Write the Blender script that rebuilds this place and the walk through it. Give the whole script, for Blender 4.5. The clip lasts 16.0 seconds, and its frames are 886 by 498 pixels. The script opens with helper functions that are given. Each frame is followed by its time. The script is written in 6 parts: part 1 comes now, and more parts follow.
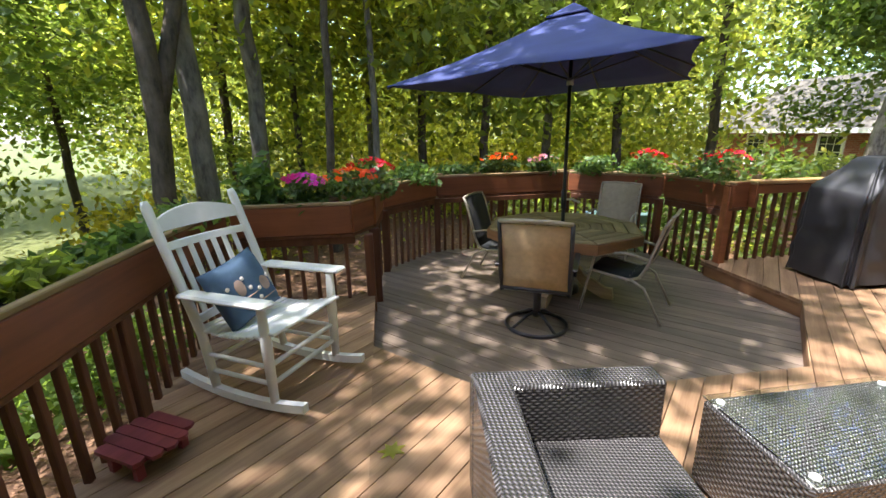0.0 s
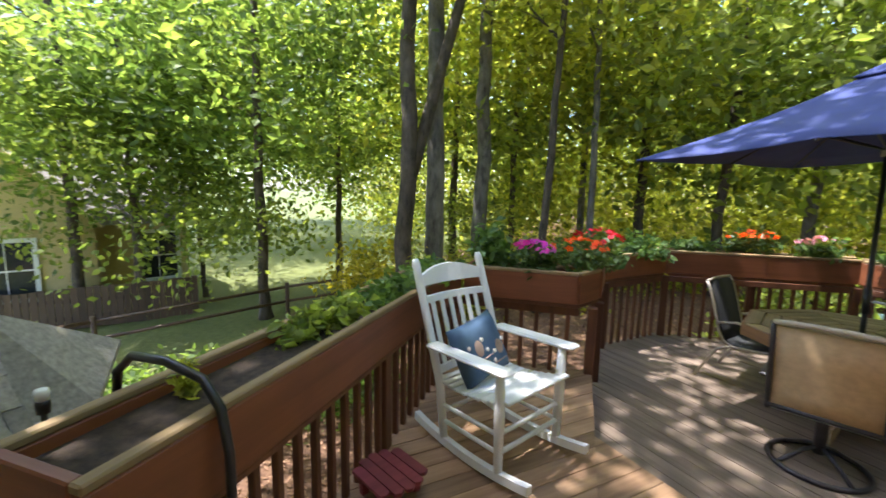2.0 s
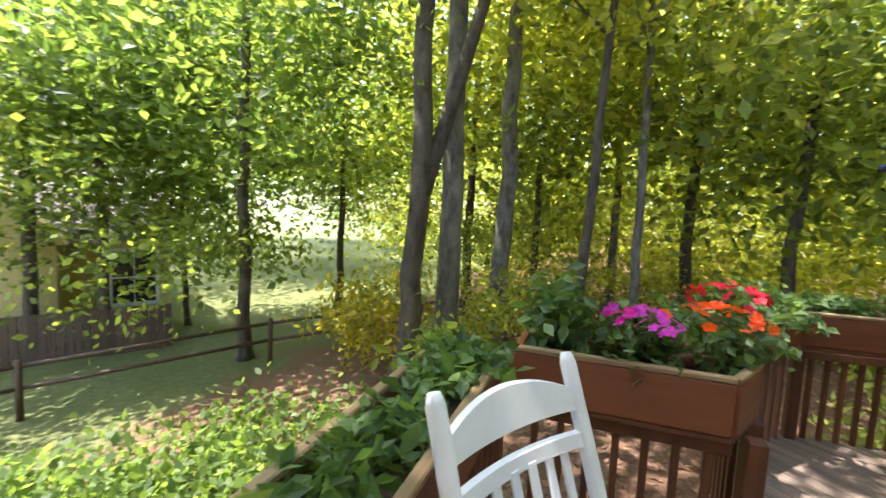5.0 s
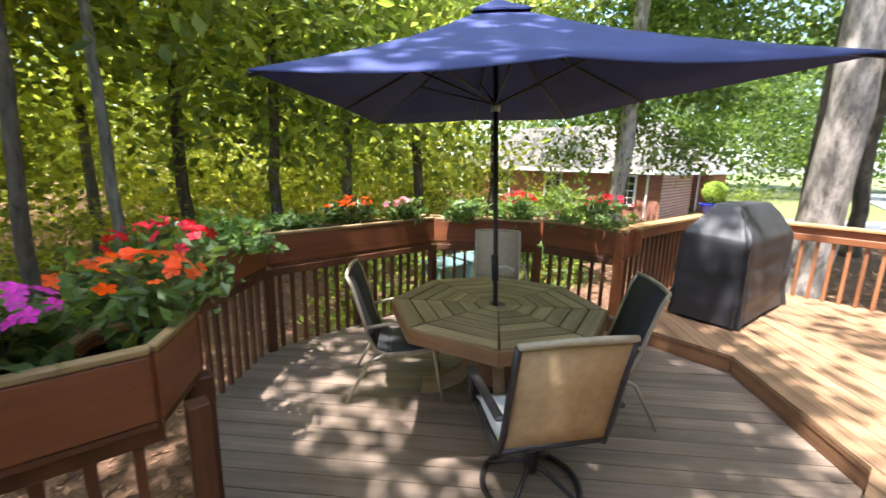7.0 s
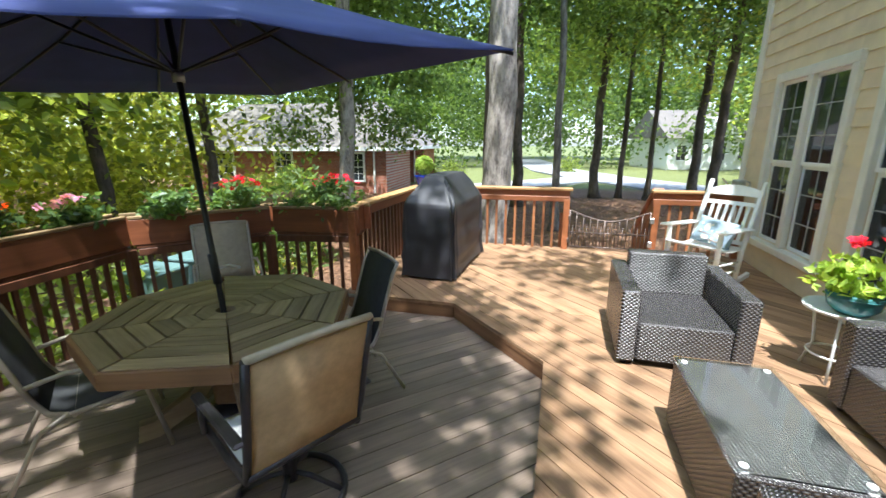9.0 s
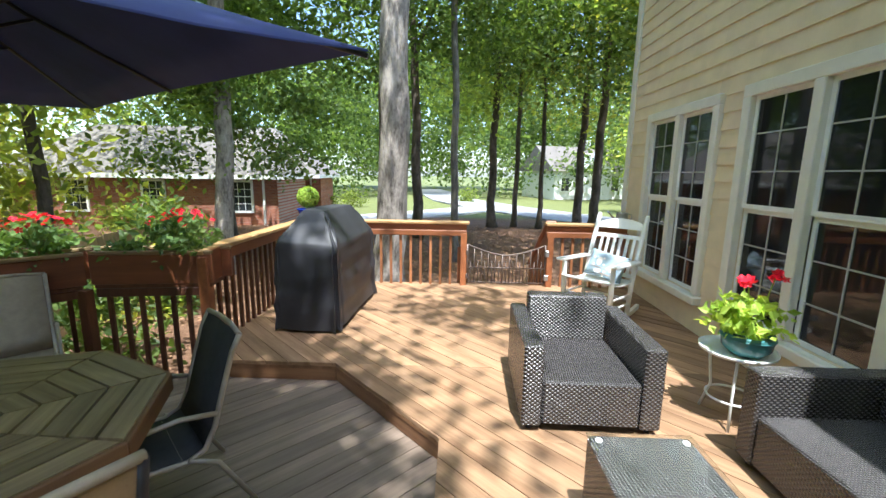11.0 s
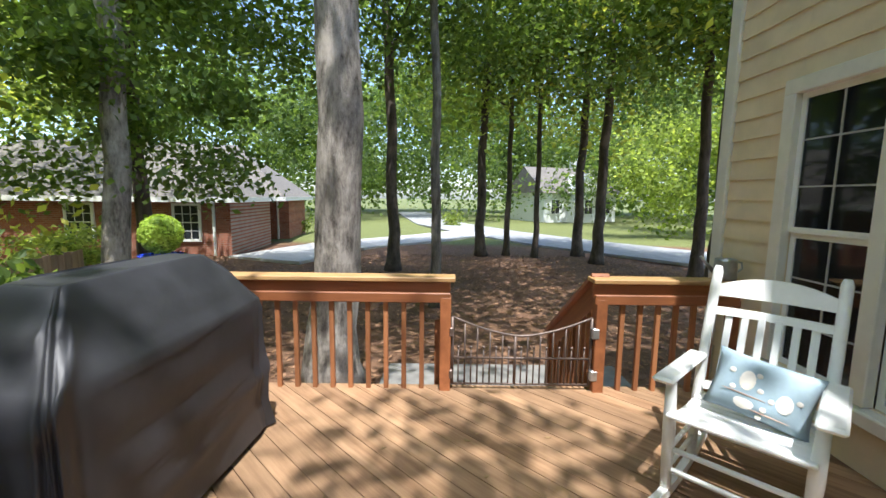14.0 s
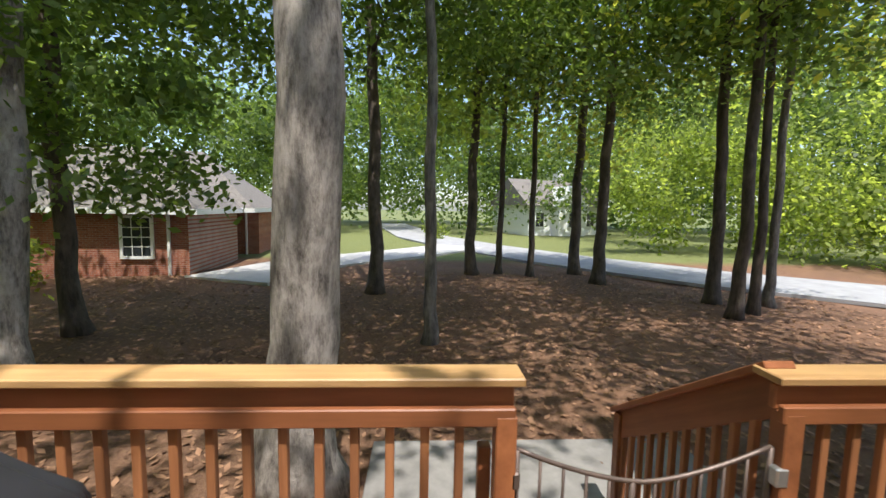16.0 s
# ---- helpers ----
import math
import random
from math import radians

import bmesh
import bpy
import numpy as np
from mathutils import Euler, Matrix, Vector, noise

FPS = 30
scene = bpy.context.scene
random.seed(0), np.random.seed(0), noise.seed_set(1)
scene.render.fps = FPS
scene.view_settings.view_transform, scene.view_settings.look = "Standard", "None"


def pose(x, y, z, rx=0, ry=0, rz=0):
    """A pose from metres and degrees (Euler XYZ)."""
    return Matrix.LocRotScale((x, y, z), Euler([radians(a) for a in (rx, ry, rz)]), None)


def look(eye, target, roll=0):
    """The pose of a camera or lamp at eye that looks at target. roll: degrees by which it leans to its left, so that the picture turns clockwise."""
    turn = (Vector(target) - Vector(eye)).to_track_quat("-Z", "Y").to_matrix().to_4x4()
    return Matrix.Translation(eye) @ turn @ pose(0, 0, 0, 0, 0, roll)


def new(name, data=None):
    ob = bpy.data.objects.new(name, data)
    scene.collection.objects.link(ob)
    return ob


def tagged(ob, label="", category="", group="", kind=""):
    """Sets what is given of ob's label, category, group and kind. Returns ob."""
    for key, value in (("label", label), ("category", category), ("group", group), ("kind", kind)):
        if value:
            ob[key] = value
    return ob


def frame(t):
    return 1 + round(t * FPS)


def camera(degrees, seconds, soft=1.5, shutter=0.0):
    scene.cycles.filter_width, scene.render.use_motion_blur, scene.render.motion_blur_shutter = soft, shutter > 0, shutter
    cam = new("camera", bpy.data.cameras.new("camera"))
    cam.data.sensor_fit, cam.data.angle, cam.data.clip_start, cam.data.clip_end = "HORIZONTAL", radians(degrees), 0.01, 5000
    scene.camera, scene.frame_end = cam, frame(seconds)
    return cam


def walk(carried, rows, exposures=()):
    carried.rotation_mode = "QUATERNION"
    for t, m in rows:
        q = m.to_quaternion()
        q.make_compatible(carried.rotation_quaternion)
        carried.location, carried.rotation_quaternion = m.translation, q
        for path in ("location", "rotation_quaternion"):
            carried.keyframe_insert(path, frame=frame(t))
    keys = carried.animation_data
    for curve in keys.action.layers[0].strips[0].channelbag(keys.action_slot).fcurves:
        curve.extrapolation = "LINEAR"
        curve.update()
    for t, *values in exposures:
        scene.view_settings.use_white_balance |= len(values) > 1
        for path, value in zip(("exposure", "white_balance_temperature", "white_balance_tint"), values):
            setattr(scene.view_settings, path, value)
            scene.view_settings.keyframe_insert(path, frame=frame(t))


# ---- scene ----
cam = camera(93.5, 16.0, 1.5, 0.22)
PATH = [
    (0, (0.748, 0.834, 1.541), (1.015, 2.742, 1.001), -0.9),
    (0.5, (0.739, 0.833, 1.54), (0.912, 2.761, 1.038), -0.1),
    (1, (0.704, 0.834, 1.552), (0.72, 2.79, 1.135), 0.5),
    (1.5, (0.625, 0.83, 1.6), (0.364, 2.783, 1.261), 1.1),
    (2, (0.431, 0.856, 1.638), (-0.19, 2.736, 1.363), 1.2),
    (2.5, (0.218, 0.974, 1.658), (-0.861, 2.637, 1.39), 1.0),
    (3, (-0.002, 1.213, 1.648), (-1.413, 2.605, 1.386), 3.1),
    (5.5, (-0.246, 2.686, 1.659), (-0.418, 4.669, 1.461), 1.0),
    (6, (-0.105, 2.869, 1.69), (0.301, 4.802, 1.378), -0.3),
    (6.5, (0.125, 2.887, 1.643), (1.015, 4.639, 1.271), 0.9),
    (7, (0.342, 2.94, 1.611), (1.608, 4.433, 1.203), 1.3),
    (7.5, (0.419, 2.957, 1.634), (1.917, 4.207, 1.194), 0.5),
    (8, (0.456, 2.963, 1.632), (2.109, 3.982, 1.155), 0.0),
    (8.5, (0.491, 2.957, 1.62), (2.275, 3.716, 1.128), -0.1),
    (9, (0.515, 2.921, 1.622), (2.387, 3.425, 1.131), -0.1),
    (9.5, (0.537, 2.878, 1.628), (2.462, 3.145, 1.154), 0.0),
    (9.7, (0.548, 2.868, 1.627), (2.485, 3.053, 1.166), 0.0),
    (11.8, (1.796, 2.795, 1.647), (3.77, 2.821, 1.322), 0.1),
    (12, (1.982, 2.764, 1.646), (3.958, 2.777, 1.336), -0.4),
    (12.5, (2.47, 2.718, 1.643), (4.449, 2.799, 1.368), 1.4),
    (13, (2.951, 2.725, 1.636), (4.928, 2.852, 1.359), 1.5),
    (13.5, (3.424, 2.728, 1.614), (5.403, 2.812, 1.34), 0.7),
    (14, (3.899, 2.765, 1.6), (5.884, 2.766, 1.35), 0.7),
    (14.5, (4.37, 2.852, 1.635), (6.353, 2.764, 1.388), 0.6),
    (15, (4.804, 2.868, 1.626), (6.785, 2.735, 1.386), 0.8),
    (15.5, (5.158, 2.974, 1.645), (7.14, 2.828, 1.415), 1.0),
    (16, (5.538, 3.108, 1.655), (7.524, 3.005, 1.460), 1.1),
]
walk(cam, [(t, look(eye, target, roll)) for t, eye, target, roll in PATH],
     exposures=[(0, 2.0, 6100, 15), (2, 2.15, 6000, 15), (3, 2.4, 6000, 23), (5.5, 2.55, 6200, 18), (7, 2.4, 6100, 16), (8, 2.0, 5700, 8), (9.7, 1.85, 5700, 8), (12, 1.75, 5800, 9), (13, 1.6, 5900, 10), (14.5, 1.25, 6000, 10), (16, 1.05, 6300, 12)])

# ---------------- light ----------------
SUN_TO = Vector((-0.9, -0.17, 2.35)).normalized()
world = bpy.data.worlds.new("world")
scene.world = world
world.use_nodes = True
wn = world.node_tree
sky = wn.nodes.new("ShaderNodeTexSky")
sky.sky_type = "NISHITA"
sky.sun_disc = False
sky.sun_elevation = math.asin(SUN_TO.z)
sky.sun_rotation = math.atan2(SUN_TO.x, SUN_TO.y)
sky.air_density, sky.dust_density, sky.ozone_density = 1.0, 1.5, 1.0
wn.links.new(sky.outputs[0], wn.nodes["Background"].inputs[0])
wn.nodes["Background"].inputs[1].default_value = 0.15
sun = new("sun", bpy.data.lights.new("sun", "SUN"))
sun.data.energy, sun.data.angle, sun.data.color = 3.6, radians(0.6), (1.0, 0.95, 0.86)
sun.matrix_world = look(SUN_TO * 40, (0, 0, 0))


# ---------------- materials ----------------
def material(name):
    m = bpy.data.materials.new(name)
    m.use_nodes = True
    return m, m.node_tree, m.node_tree.nodes["Principled BSDF"]


def ramp(nt, fac, stops):
    r = nt.nodes.new("ShaderNodeValToRGB")
    el = r.color_ramp.elements
    while len(el) < len(stops):
        el.new(0.5)
    for e, (p, c) in zip(el, stops):
        e.position, e.color = p, (*c, 1)
    nt.links.new(fac, r.inputs[0])
    return r.outputs[0]


def noise_tex(nt, scale, detail=4, stretch=(1, 1, 1), coord="Object", rough=0.6, offset=False):
    tc = nt.nodes.new("ShaderNodeTexCoord")
    mp = nt.nodes.new("ShaderNodeMapping")
    mp.inputs["Scale"].default_value = stretch
    nt.links.new(tc.outputs[coord], mp.inputs[0])
    if offset:
        oi = nt.nodes.new("ShaderNodeObjectInfo")
        mul = nt.nodes.new("ShaderNodeMath")
        mul.operation, mul.inputs[1].default_value = "MULTIPLY", 57.0
        nt.links.new(oi.outputs["Random"], mul.inputs[0])
        nt.links.new(mul.outputs[0], mp.inputs["Location"])
    n = nt.nodes.new("ShaderNodeTexNoise")
    n.inputs["Scale"].default_value, n.inputs["Detail"].default_value = scale, detail
    n.inputs["Roughness"].default_value = rough
    nt.links.new(mp.outputs[0], n.inputs["Vector"])
    return n.outputs["Fac"]


def mix(nt, fac, a, b, kind="MIX"):
    x = nt.nodes.new("ShaderNodeMix")
    x.data_type, x.blend_type = "RGBA", kind
    for sock, v in ((x.inputs[0], fac), (x.inputs[6], a), (x.inputs[7], b)):
        if isinstance(v, (int, float)):
            sock.default_value = v
        elif isinstance(v, tuple):
            sock.default_value = (*v, 1)
        else:
            nt.links.new(v, sock)
    return x.outputs[2]


def bump(nt, bs, height, strength=0.3, dist=0.01):
    b = nt.nodes.new("ShaderNodeBump")
    b.inputs["Strength"].default_value, b.inputs["Distance"].default_value = strength, dist
    nt.links.new(height, b.inputs["Height"])
    nt.links.new(b.outputs[0], bs.inputs["Normal"])


def random_tone(nt, col, low=0.75, high=1.2):
    oi = nt.nodes.new("ShaderNodeObjectInfo")
    tone = ramp(nt, oi.outputs["Random"], [(0, (low,) * 3), (1, (high,) * 3)])
    return mix(nt, 1.0, col, tone, "MULTIPLY")


def wood(name, dark, light, along="x", rough=0.65, spread=(0.8, 1.15), grain=14, stain=None):
    m, nt, bs = material(name)
    st = {"x": (0.06, 1, 1), "y": (1, 0.06, 1), "z": (1, 1, 0.06)}[along]
    g = noise_tex(nt, grain, 8, st, rough=0.7, offset=True)
    big = noise_tex(nt, 1.6, 3, offset=True)
    c = ramp(nt, g, [(0.3, dark), (0.68, light)])
    c = mix(nt, 0.5, c, ramp(nt, big, [(0.3, (0.55,) * 3), (0.7, (1.25,) * 3)]), "MULTIPLY")
    if stain:
        c = mix(nt, ramp(nt, noise_tex(nt, 0.9, 5, coord="Object"), [(0.5, (0, 0, 0)), (0.62, (1, 1, 1))]), c, stain)
    c = random_tone(nt, c, *spread)
    nt.links.new(c, bs.inputs["Base Color"])
    bs.inputs["Roughness"].default_value = rough
    bump(nt, bs, g, 0.35, 0.004)
    return m


def plain(name, col, rough=0.5, metal=0.0, vary=0.25, scale=8, bumps=0.1, spec=0.5):
    m, nt, bs = material(name)
    n = noise_tex(nt, scale, 5, offset=True)
    lo = tuple(max(0, v * (1 - vary)) for v in col)
    hi = tuple(min(1, v * (1 + vary)) for v in col)
    nt.links.new(ramp(nt, n, [(0.3, lo), (0.7, hi)]), bs.inputs["Base Color"])
    bs.inputs["Roughness"].default_value, bs.inputs["Metallic"].default_value = rough, metal
    bs.inputs["Specular IOR Level"].default_value = spec
    if bumps:
        bump(nt, bs, noise_tex(nt, scale * 6, 4), bumps, 0.004)
    return m


def leafy(name, a, b, trans=0.45, rough=0.5):
    """Thin leaf: reflects on both sides and lets light through, each leaf in its own tone."""
    m, nt, bs = material(name)
    geo = nt.nodes.new("ShaderNodeNewGeometry")
    c = ramp(nt, geo.outputs["Random Per Island"], [(0, a), (0.7, b), (1, tuple(min(1, v * 1.35) for v in b))])
    c = random_tone(nt, c, 0.8, 1.2)
    nt.links.new(c, bs.inputs["Base Color"])
    bs.inputs["Roughness"].default_value = rough
    bs.inputs["Specular IOR Level"].default_value = 0.35
    tr = nt.nodes.new("ShaderNodeBsdfTranslucent")
    tc = mix(nt, 1.0, c, (2.4, 2.3, 1.05), "MULTIPLY")
    nt.links.new(tc, tr.inputs[0])
    ms = nt.nodes.new("ShaderNodeMixShader")
    ms.inputs[0].default_value = trans
    nt.links.new(bs.outputs[0], ms.inputs[1])
    nt.links.new(tr.outputs[0], ms.inputs[2])
    nt.links.new(ms.outputs[0], nt.nodes["Material Output"].inputs[0])
    return m


def bark(name, dark, light, scale=9):
    m, nt, bs = material(name)
    g = noise_tex(nt, scale, 8, (1, 1, 0.22), rough=0.75, offset=True)
    li = noise_tex(nt, 3.0, 6, (1, 1, 0.6), offset=True)
    c = ramp(nt, g, [(0.35, dark), (0.6, light)])
    c = mix(nt, ramp(nt, li, [(0.5, (0, 0, 0)), (0.66, (0.7, 0.7, 0.7))]), c, tuple(min(1, v * 1.5) for v in light))
    nt.links.new(c, bs.inputs["Base Color"])
    bs.inputs["Roughness"].default_value = 0.9
    bump(nt, bs, g, 0.9, 0.03)
    return m


M_DECK = wood("deck_upper_wood", (0.19, 0.098, 0.048), (0.42, 0.262, 0.148), spread=(0.72, 1.2))
M_DECK2 = wood("deck_lower_wood", (0.14, 0.1, 0.073), (0.27, 0.205, 0.155), spread=(0.8, 1.15))
M_RISER = wood("riser_wood", (0.16, 0.07, 0.03), (0.32, 0.17, 0.08))
M_PLANTER = wood("planter_stain", (0.15, 0.045, 0.017), (0.285, 0.095, 0.037), rough=0.5, spread=(0.85, 1.15), grain=7)
M_RAIL = wood("rail_stain", (0.2, 0.066, 0.023), (0.36, 0.13, 0.05), rough=0.5, grain=8)
M_BALU = wood("baluster_stain", (0.085, 0.03, 0.014), (0.19, 0.07, 0.03), along="z", rough=0.6, grain=10)
M_BALU2 = wood("baluster_cedar", (0.22, 0.08, 0.03), (0.38, 0.16, 0.065), along="z", rough=0.6, grain=10)
M_CAP = wood("cap_wood", (0.3, 0.16, 0.06), (0.52, 0.32, 0.14), rough=0.5, grain=9)
M_TOPEDGE = wood("planter_edge_wood", (0.22, 0.14, 0.06), (0.42, 0.29, 0.14), rough=0.7, grain=9)
M_TABLE = wood("table_teak", (0.23, 0.16, 0.085), (0.52, 0.385, 0.22), rough=0.6, grain=12, spread=(0.72, 1.2))
M_TABLE_EDGE = wood("table_apron", (0.2, 0.1, 0.045), (0.34, 0.18, 0.08), rough=0.55, grain=9)
M_WHITE = plain("white_paint", (0.8, 0.8, 0.78), 0.35, vary=0.06)
M_TRIM = plain("trim_paint", (0.72, 0.69, 0.62), 0.45, vary=0.06)
M_SIDING = plain("siding_paint", (0.72, 0.59, 0.41), 0.6, vary=0.1, scale=3)
M_SIDING2 = plain("siding_paint_west", (0.66, 0.57, 0.35), 0.6, vary=0.1, scale=3)
M_GLASSDARK = plain("room_dark", (0.03, 0.03, 0.035), 0.6)
M_NAVY = plain("umbrella_canvas", (0.04, 0.055, 0.19), 0.8, vary=0.12, scale=4, bumps=0.2)
M_BLACK = plain("black_metal", (0.02, 0.02, 0.023), 0.35, vary=0.2)
M_BRONZE = plain("bronze_metal", (0.06, 0.055, 0.06), 0.4, 0.5)
M_SILVER = plain("champagne_metal", (0.42, 0.37, 0.3), 0.4, 0.3)
M_COVER = plain("grill_cover_vinyl", (0.034, 0.034, 0.04), 0.5, vary=0.3, scale=3, bumps=0.25)
M_SLINGTAN = plain("sling_tan", (0.55, 0.38, 0.2), 0.8, vary=0.12, scale=20, bumps=0.3)
M_SLINGBEIGE = plain("sling_beige", (0.42, 0.36, 0.27), 0.8, vary=0.1, scale=20, bumps=0.3)
M_SLINGDARK = plain("sling_charcoal", (0.035, 0.037, 0.04), 0.75, vary=0.2, scale=20, bumps=0.3)
M_RED = wood("red_paint", (0.16, 0.02, 0.025), (0.26, 0.045, 0.05), rough=0.55)
M_SOIL = plain("soil", (0.045, 0.03, 0.02), 0.95, vary=0.6, scale=25, bumps=1.0)
M_ROOF = plain("asphalt_shingle", (0.16, 0.145, 0.13), 0.9, vary=0.4, scale=14, bumps=0.6)
M_BARK_GREY = bark("bark_grey", (0.06, 0.05, 0.042), (0.2, 0.18, 0.155))
M_BARK_DARK = bark("bark_dark", (0.03, 0.023, 0.018), (0.11, 0.085, 0.065))
M_BARK_OAK = bark("bark_oak", (0.07, 0.058, 0.048), (0.36, 0.32, 0.28), 19)
# Tree leaves in lighter and darker copies: sun and shade put into the colour.
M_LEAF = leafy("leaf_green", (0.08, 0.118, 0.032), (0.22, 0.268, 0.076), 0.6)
M_LEAF_SHADE = leafy("leaf_shaded", (0.056, 0.098, 0.03), (0.145, 0.2, 0.06), 0.52)
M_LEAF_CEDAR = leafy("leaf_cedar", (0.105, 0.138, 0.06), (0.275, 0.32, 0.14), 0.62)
M_LEAF_LIGHT = leafy("leaf_lit_tone", (0.125, 0.15, 0.035), (0.31, 0.32, 0.082), 0.6)
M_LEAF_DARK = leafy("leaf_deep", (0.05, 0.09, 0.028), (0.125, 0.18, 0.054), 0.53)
M_LEAF_PLANT = leafy("leaf_planter", (0.045, 0.09, 0.032), (0.12, 0.19, 0.06), 0.35, 0.4)
M_LEAF_YELLOW = leafy("leaf_yellow", (0.2, 0.2, 0.015), (0.38, 0.33, 0.03), 0.4)


# ---------------- mesh helpers ----------------
def bm_new():
    return bmesh.new()


def add_box(bm, cx, cy, cz, sx, sy, sz, rz=0.0, bevel=0.0, m=None):
    """A bevelled box of full sizes sx, sy, sz about its centre."""
    mat = Matrix.Translation((cx, cy, cz)) @ Matrix.Rotation(rz, 4, "Z") @ Matrix.Diagonal((sx, sy, sz, 1))
    if m is not None:
        mat = m @ mat
    r = bmesh.ops.create_cube(bm, size=1, matrix=mat)
    if bevel:
        es = list({e for v in r["verts"] for e in v.link_edges})
        bmesh.ops.bevel(bm, geom=es, offset=bevel, segments=1, affect="EDGES", profile=0.5)
    return bm


def add_tube(bm, pts, rad, seg=8, caps=True):
    """A tube along points; rad is one radius or one for each point."""
    pts = [Vector(p) for p in pts]
    rads = rad if isinstance(rad, (list, tuple)) else [rad] * len(pts)
    rings, side = [], None
    for i, p in enumerate(pts):
        d = (pts[min(i + 1, len(pts) - 1)] - pts[max(i - 1, 0)]).normalized()
        if side is None:
            side = d.orthogonal().normalized()
        side = (side - d * side.dot(d)).normalized()
        up = d.cross(side)
        rings.append([bm.verts.new(p + (side * math.cos(a) + up * math.sin(a)) * rads[i])
                      for a in (2 * math.pi * k / seg for k in range(seg))])
    for a, b in zip(rings, rings[1:]):
        for k in range(seg):
            bm.faces.new((a[k], a[(k + 1) % seg], b[(k + 1) % seg], b[k])).smooth = seg > 5
    if caps:
        bm.faces.new(rings[0][::-1])
        bm.faces.new(rings[-1])
    return bm


def add_prism(bm, poly, z0, z1):
    lo = [bm.verts.new((x, y, z0)) for x, y in poly]
    hi = [bm.verts.new((x, y, z1)) for x, y in poly]
    bm.faces.new(lo[::-1]), bm.faces.new(hi)
    for k in range(len(poly)):
        j = (k + 1) % len(poly)
        bm.faces.new((lo[k], lo[j], hi[j], hi[k]))
    return bm


def add_lathe(bm, prof, seg=20, at=(0, 0, 0)):
    rings = [[bm.verts.new((at[0] + r * math.cos(a), at[1] + r * math.sin(a), at[2] + z))
              for a in (2 * math.pi * k / seg for k in range(seg))] for r, z in prof]
    for a, b in zip(rings, rings[1:]):
        for k in range(seg):
            bm.faces.new((a[k], a[(k + 1) % seg], b[(k + 1) % seg], b[k])).smooth = True
    return bm


def add_ring(bm, c, big, small, seg=28, ring=6, arc=1.0):
    pts = [(c[0] + big * math.cos(2 * math.pi * arc * k / seg), c[1] + big * math.sin(2 * math.pi * arc * k / seg), c[2]) for k in range(seg + 1)]
    return add_tube(bm, pts, small, ring, arc < 1)


def mesh_of(name, bm, mat):
    bmesh.ops.recalc_face_normals(bm, faces=bm.faces)
    me = bpy.data.meshes.new(name)
    bm.to_mesh(me)
    bm.free()
    me.materials.append(mat)
    return me


def part(name, bm, mat, parent=None, label=""):
    ob = new(name, bm if isinstance(bm, bpy.types.Mesh) else mesh_of(name, bm, mat))
    ob.parent = parent
    return tagged(ob, label) if label else ob


def thing(name, label, category, m=None, group="", kind=""):
    ob = new(name)
    ob.empty_display_size = 0.1
    if m is not None:
        ob.matrix_basis = m
    return tagged(ob, label, category, group, kind)


def setting(name, bm, mat, label="", category=""):
    return tagged(part(name, bm, mat), label, category, "", "structure")


def np_mesh(name, verts, faces, mat):
    me = bpy.data.meshes.new(name)
    me.from_pydata(verts, [], faces)
    me.materials.append(mat)
    return me


def clip_poly(poly, a, b, c):
    """The part of a polygon where a*x + b*y <= c."""
    out = []
    for i, p in enumerate(poly):
        q = poly[(i + 1) % len(poly)]
        dp, dq = a * p[0] + b * p[1] - c, a * q[0] + b * q[1] - c
        if dp <= 0:
            out.append(p)
        if dp * dq < 0:
            s = dp / (dp - dq)
            out.append((p[0] + (q[0] - p[0]) * s, p[1] + (q[1] - p[1]) * s))
    return out


# ---------------- ground ----------------
def ground_z(x, y):
    s = min(1.0, max(0.0, (1.0 - x) / 13.0))
    return -0.95 - 1.15 * s + 0.06 * math.sin(x * 0.7) * math.cos(y * 0.55)


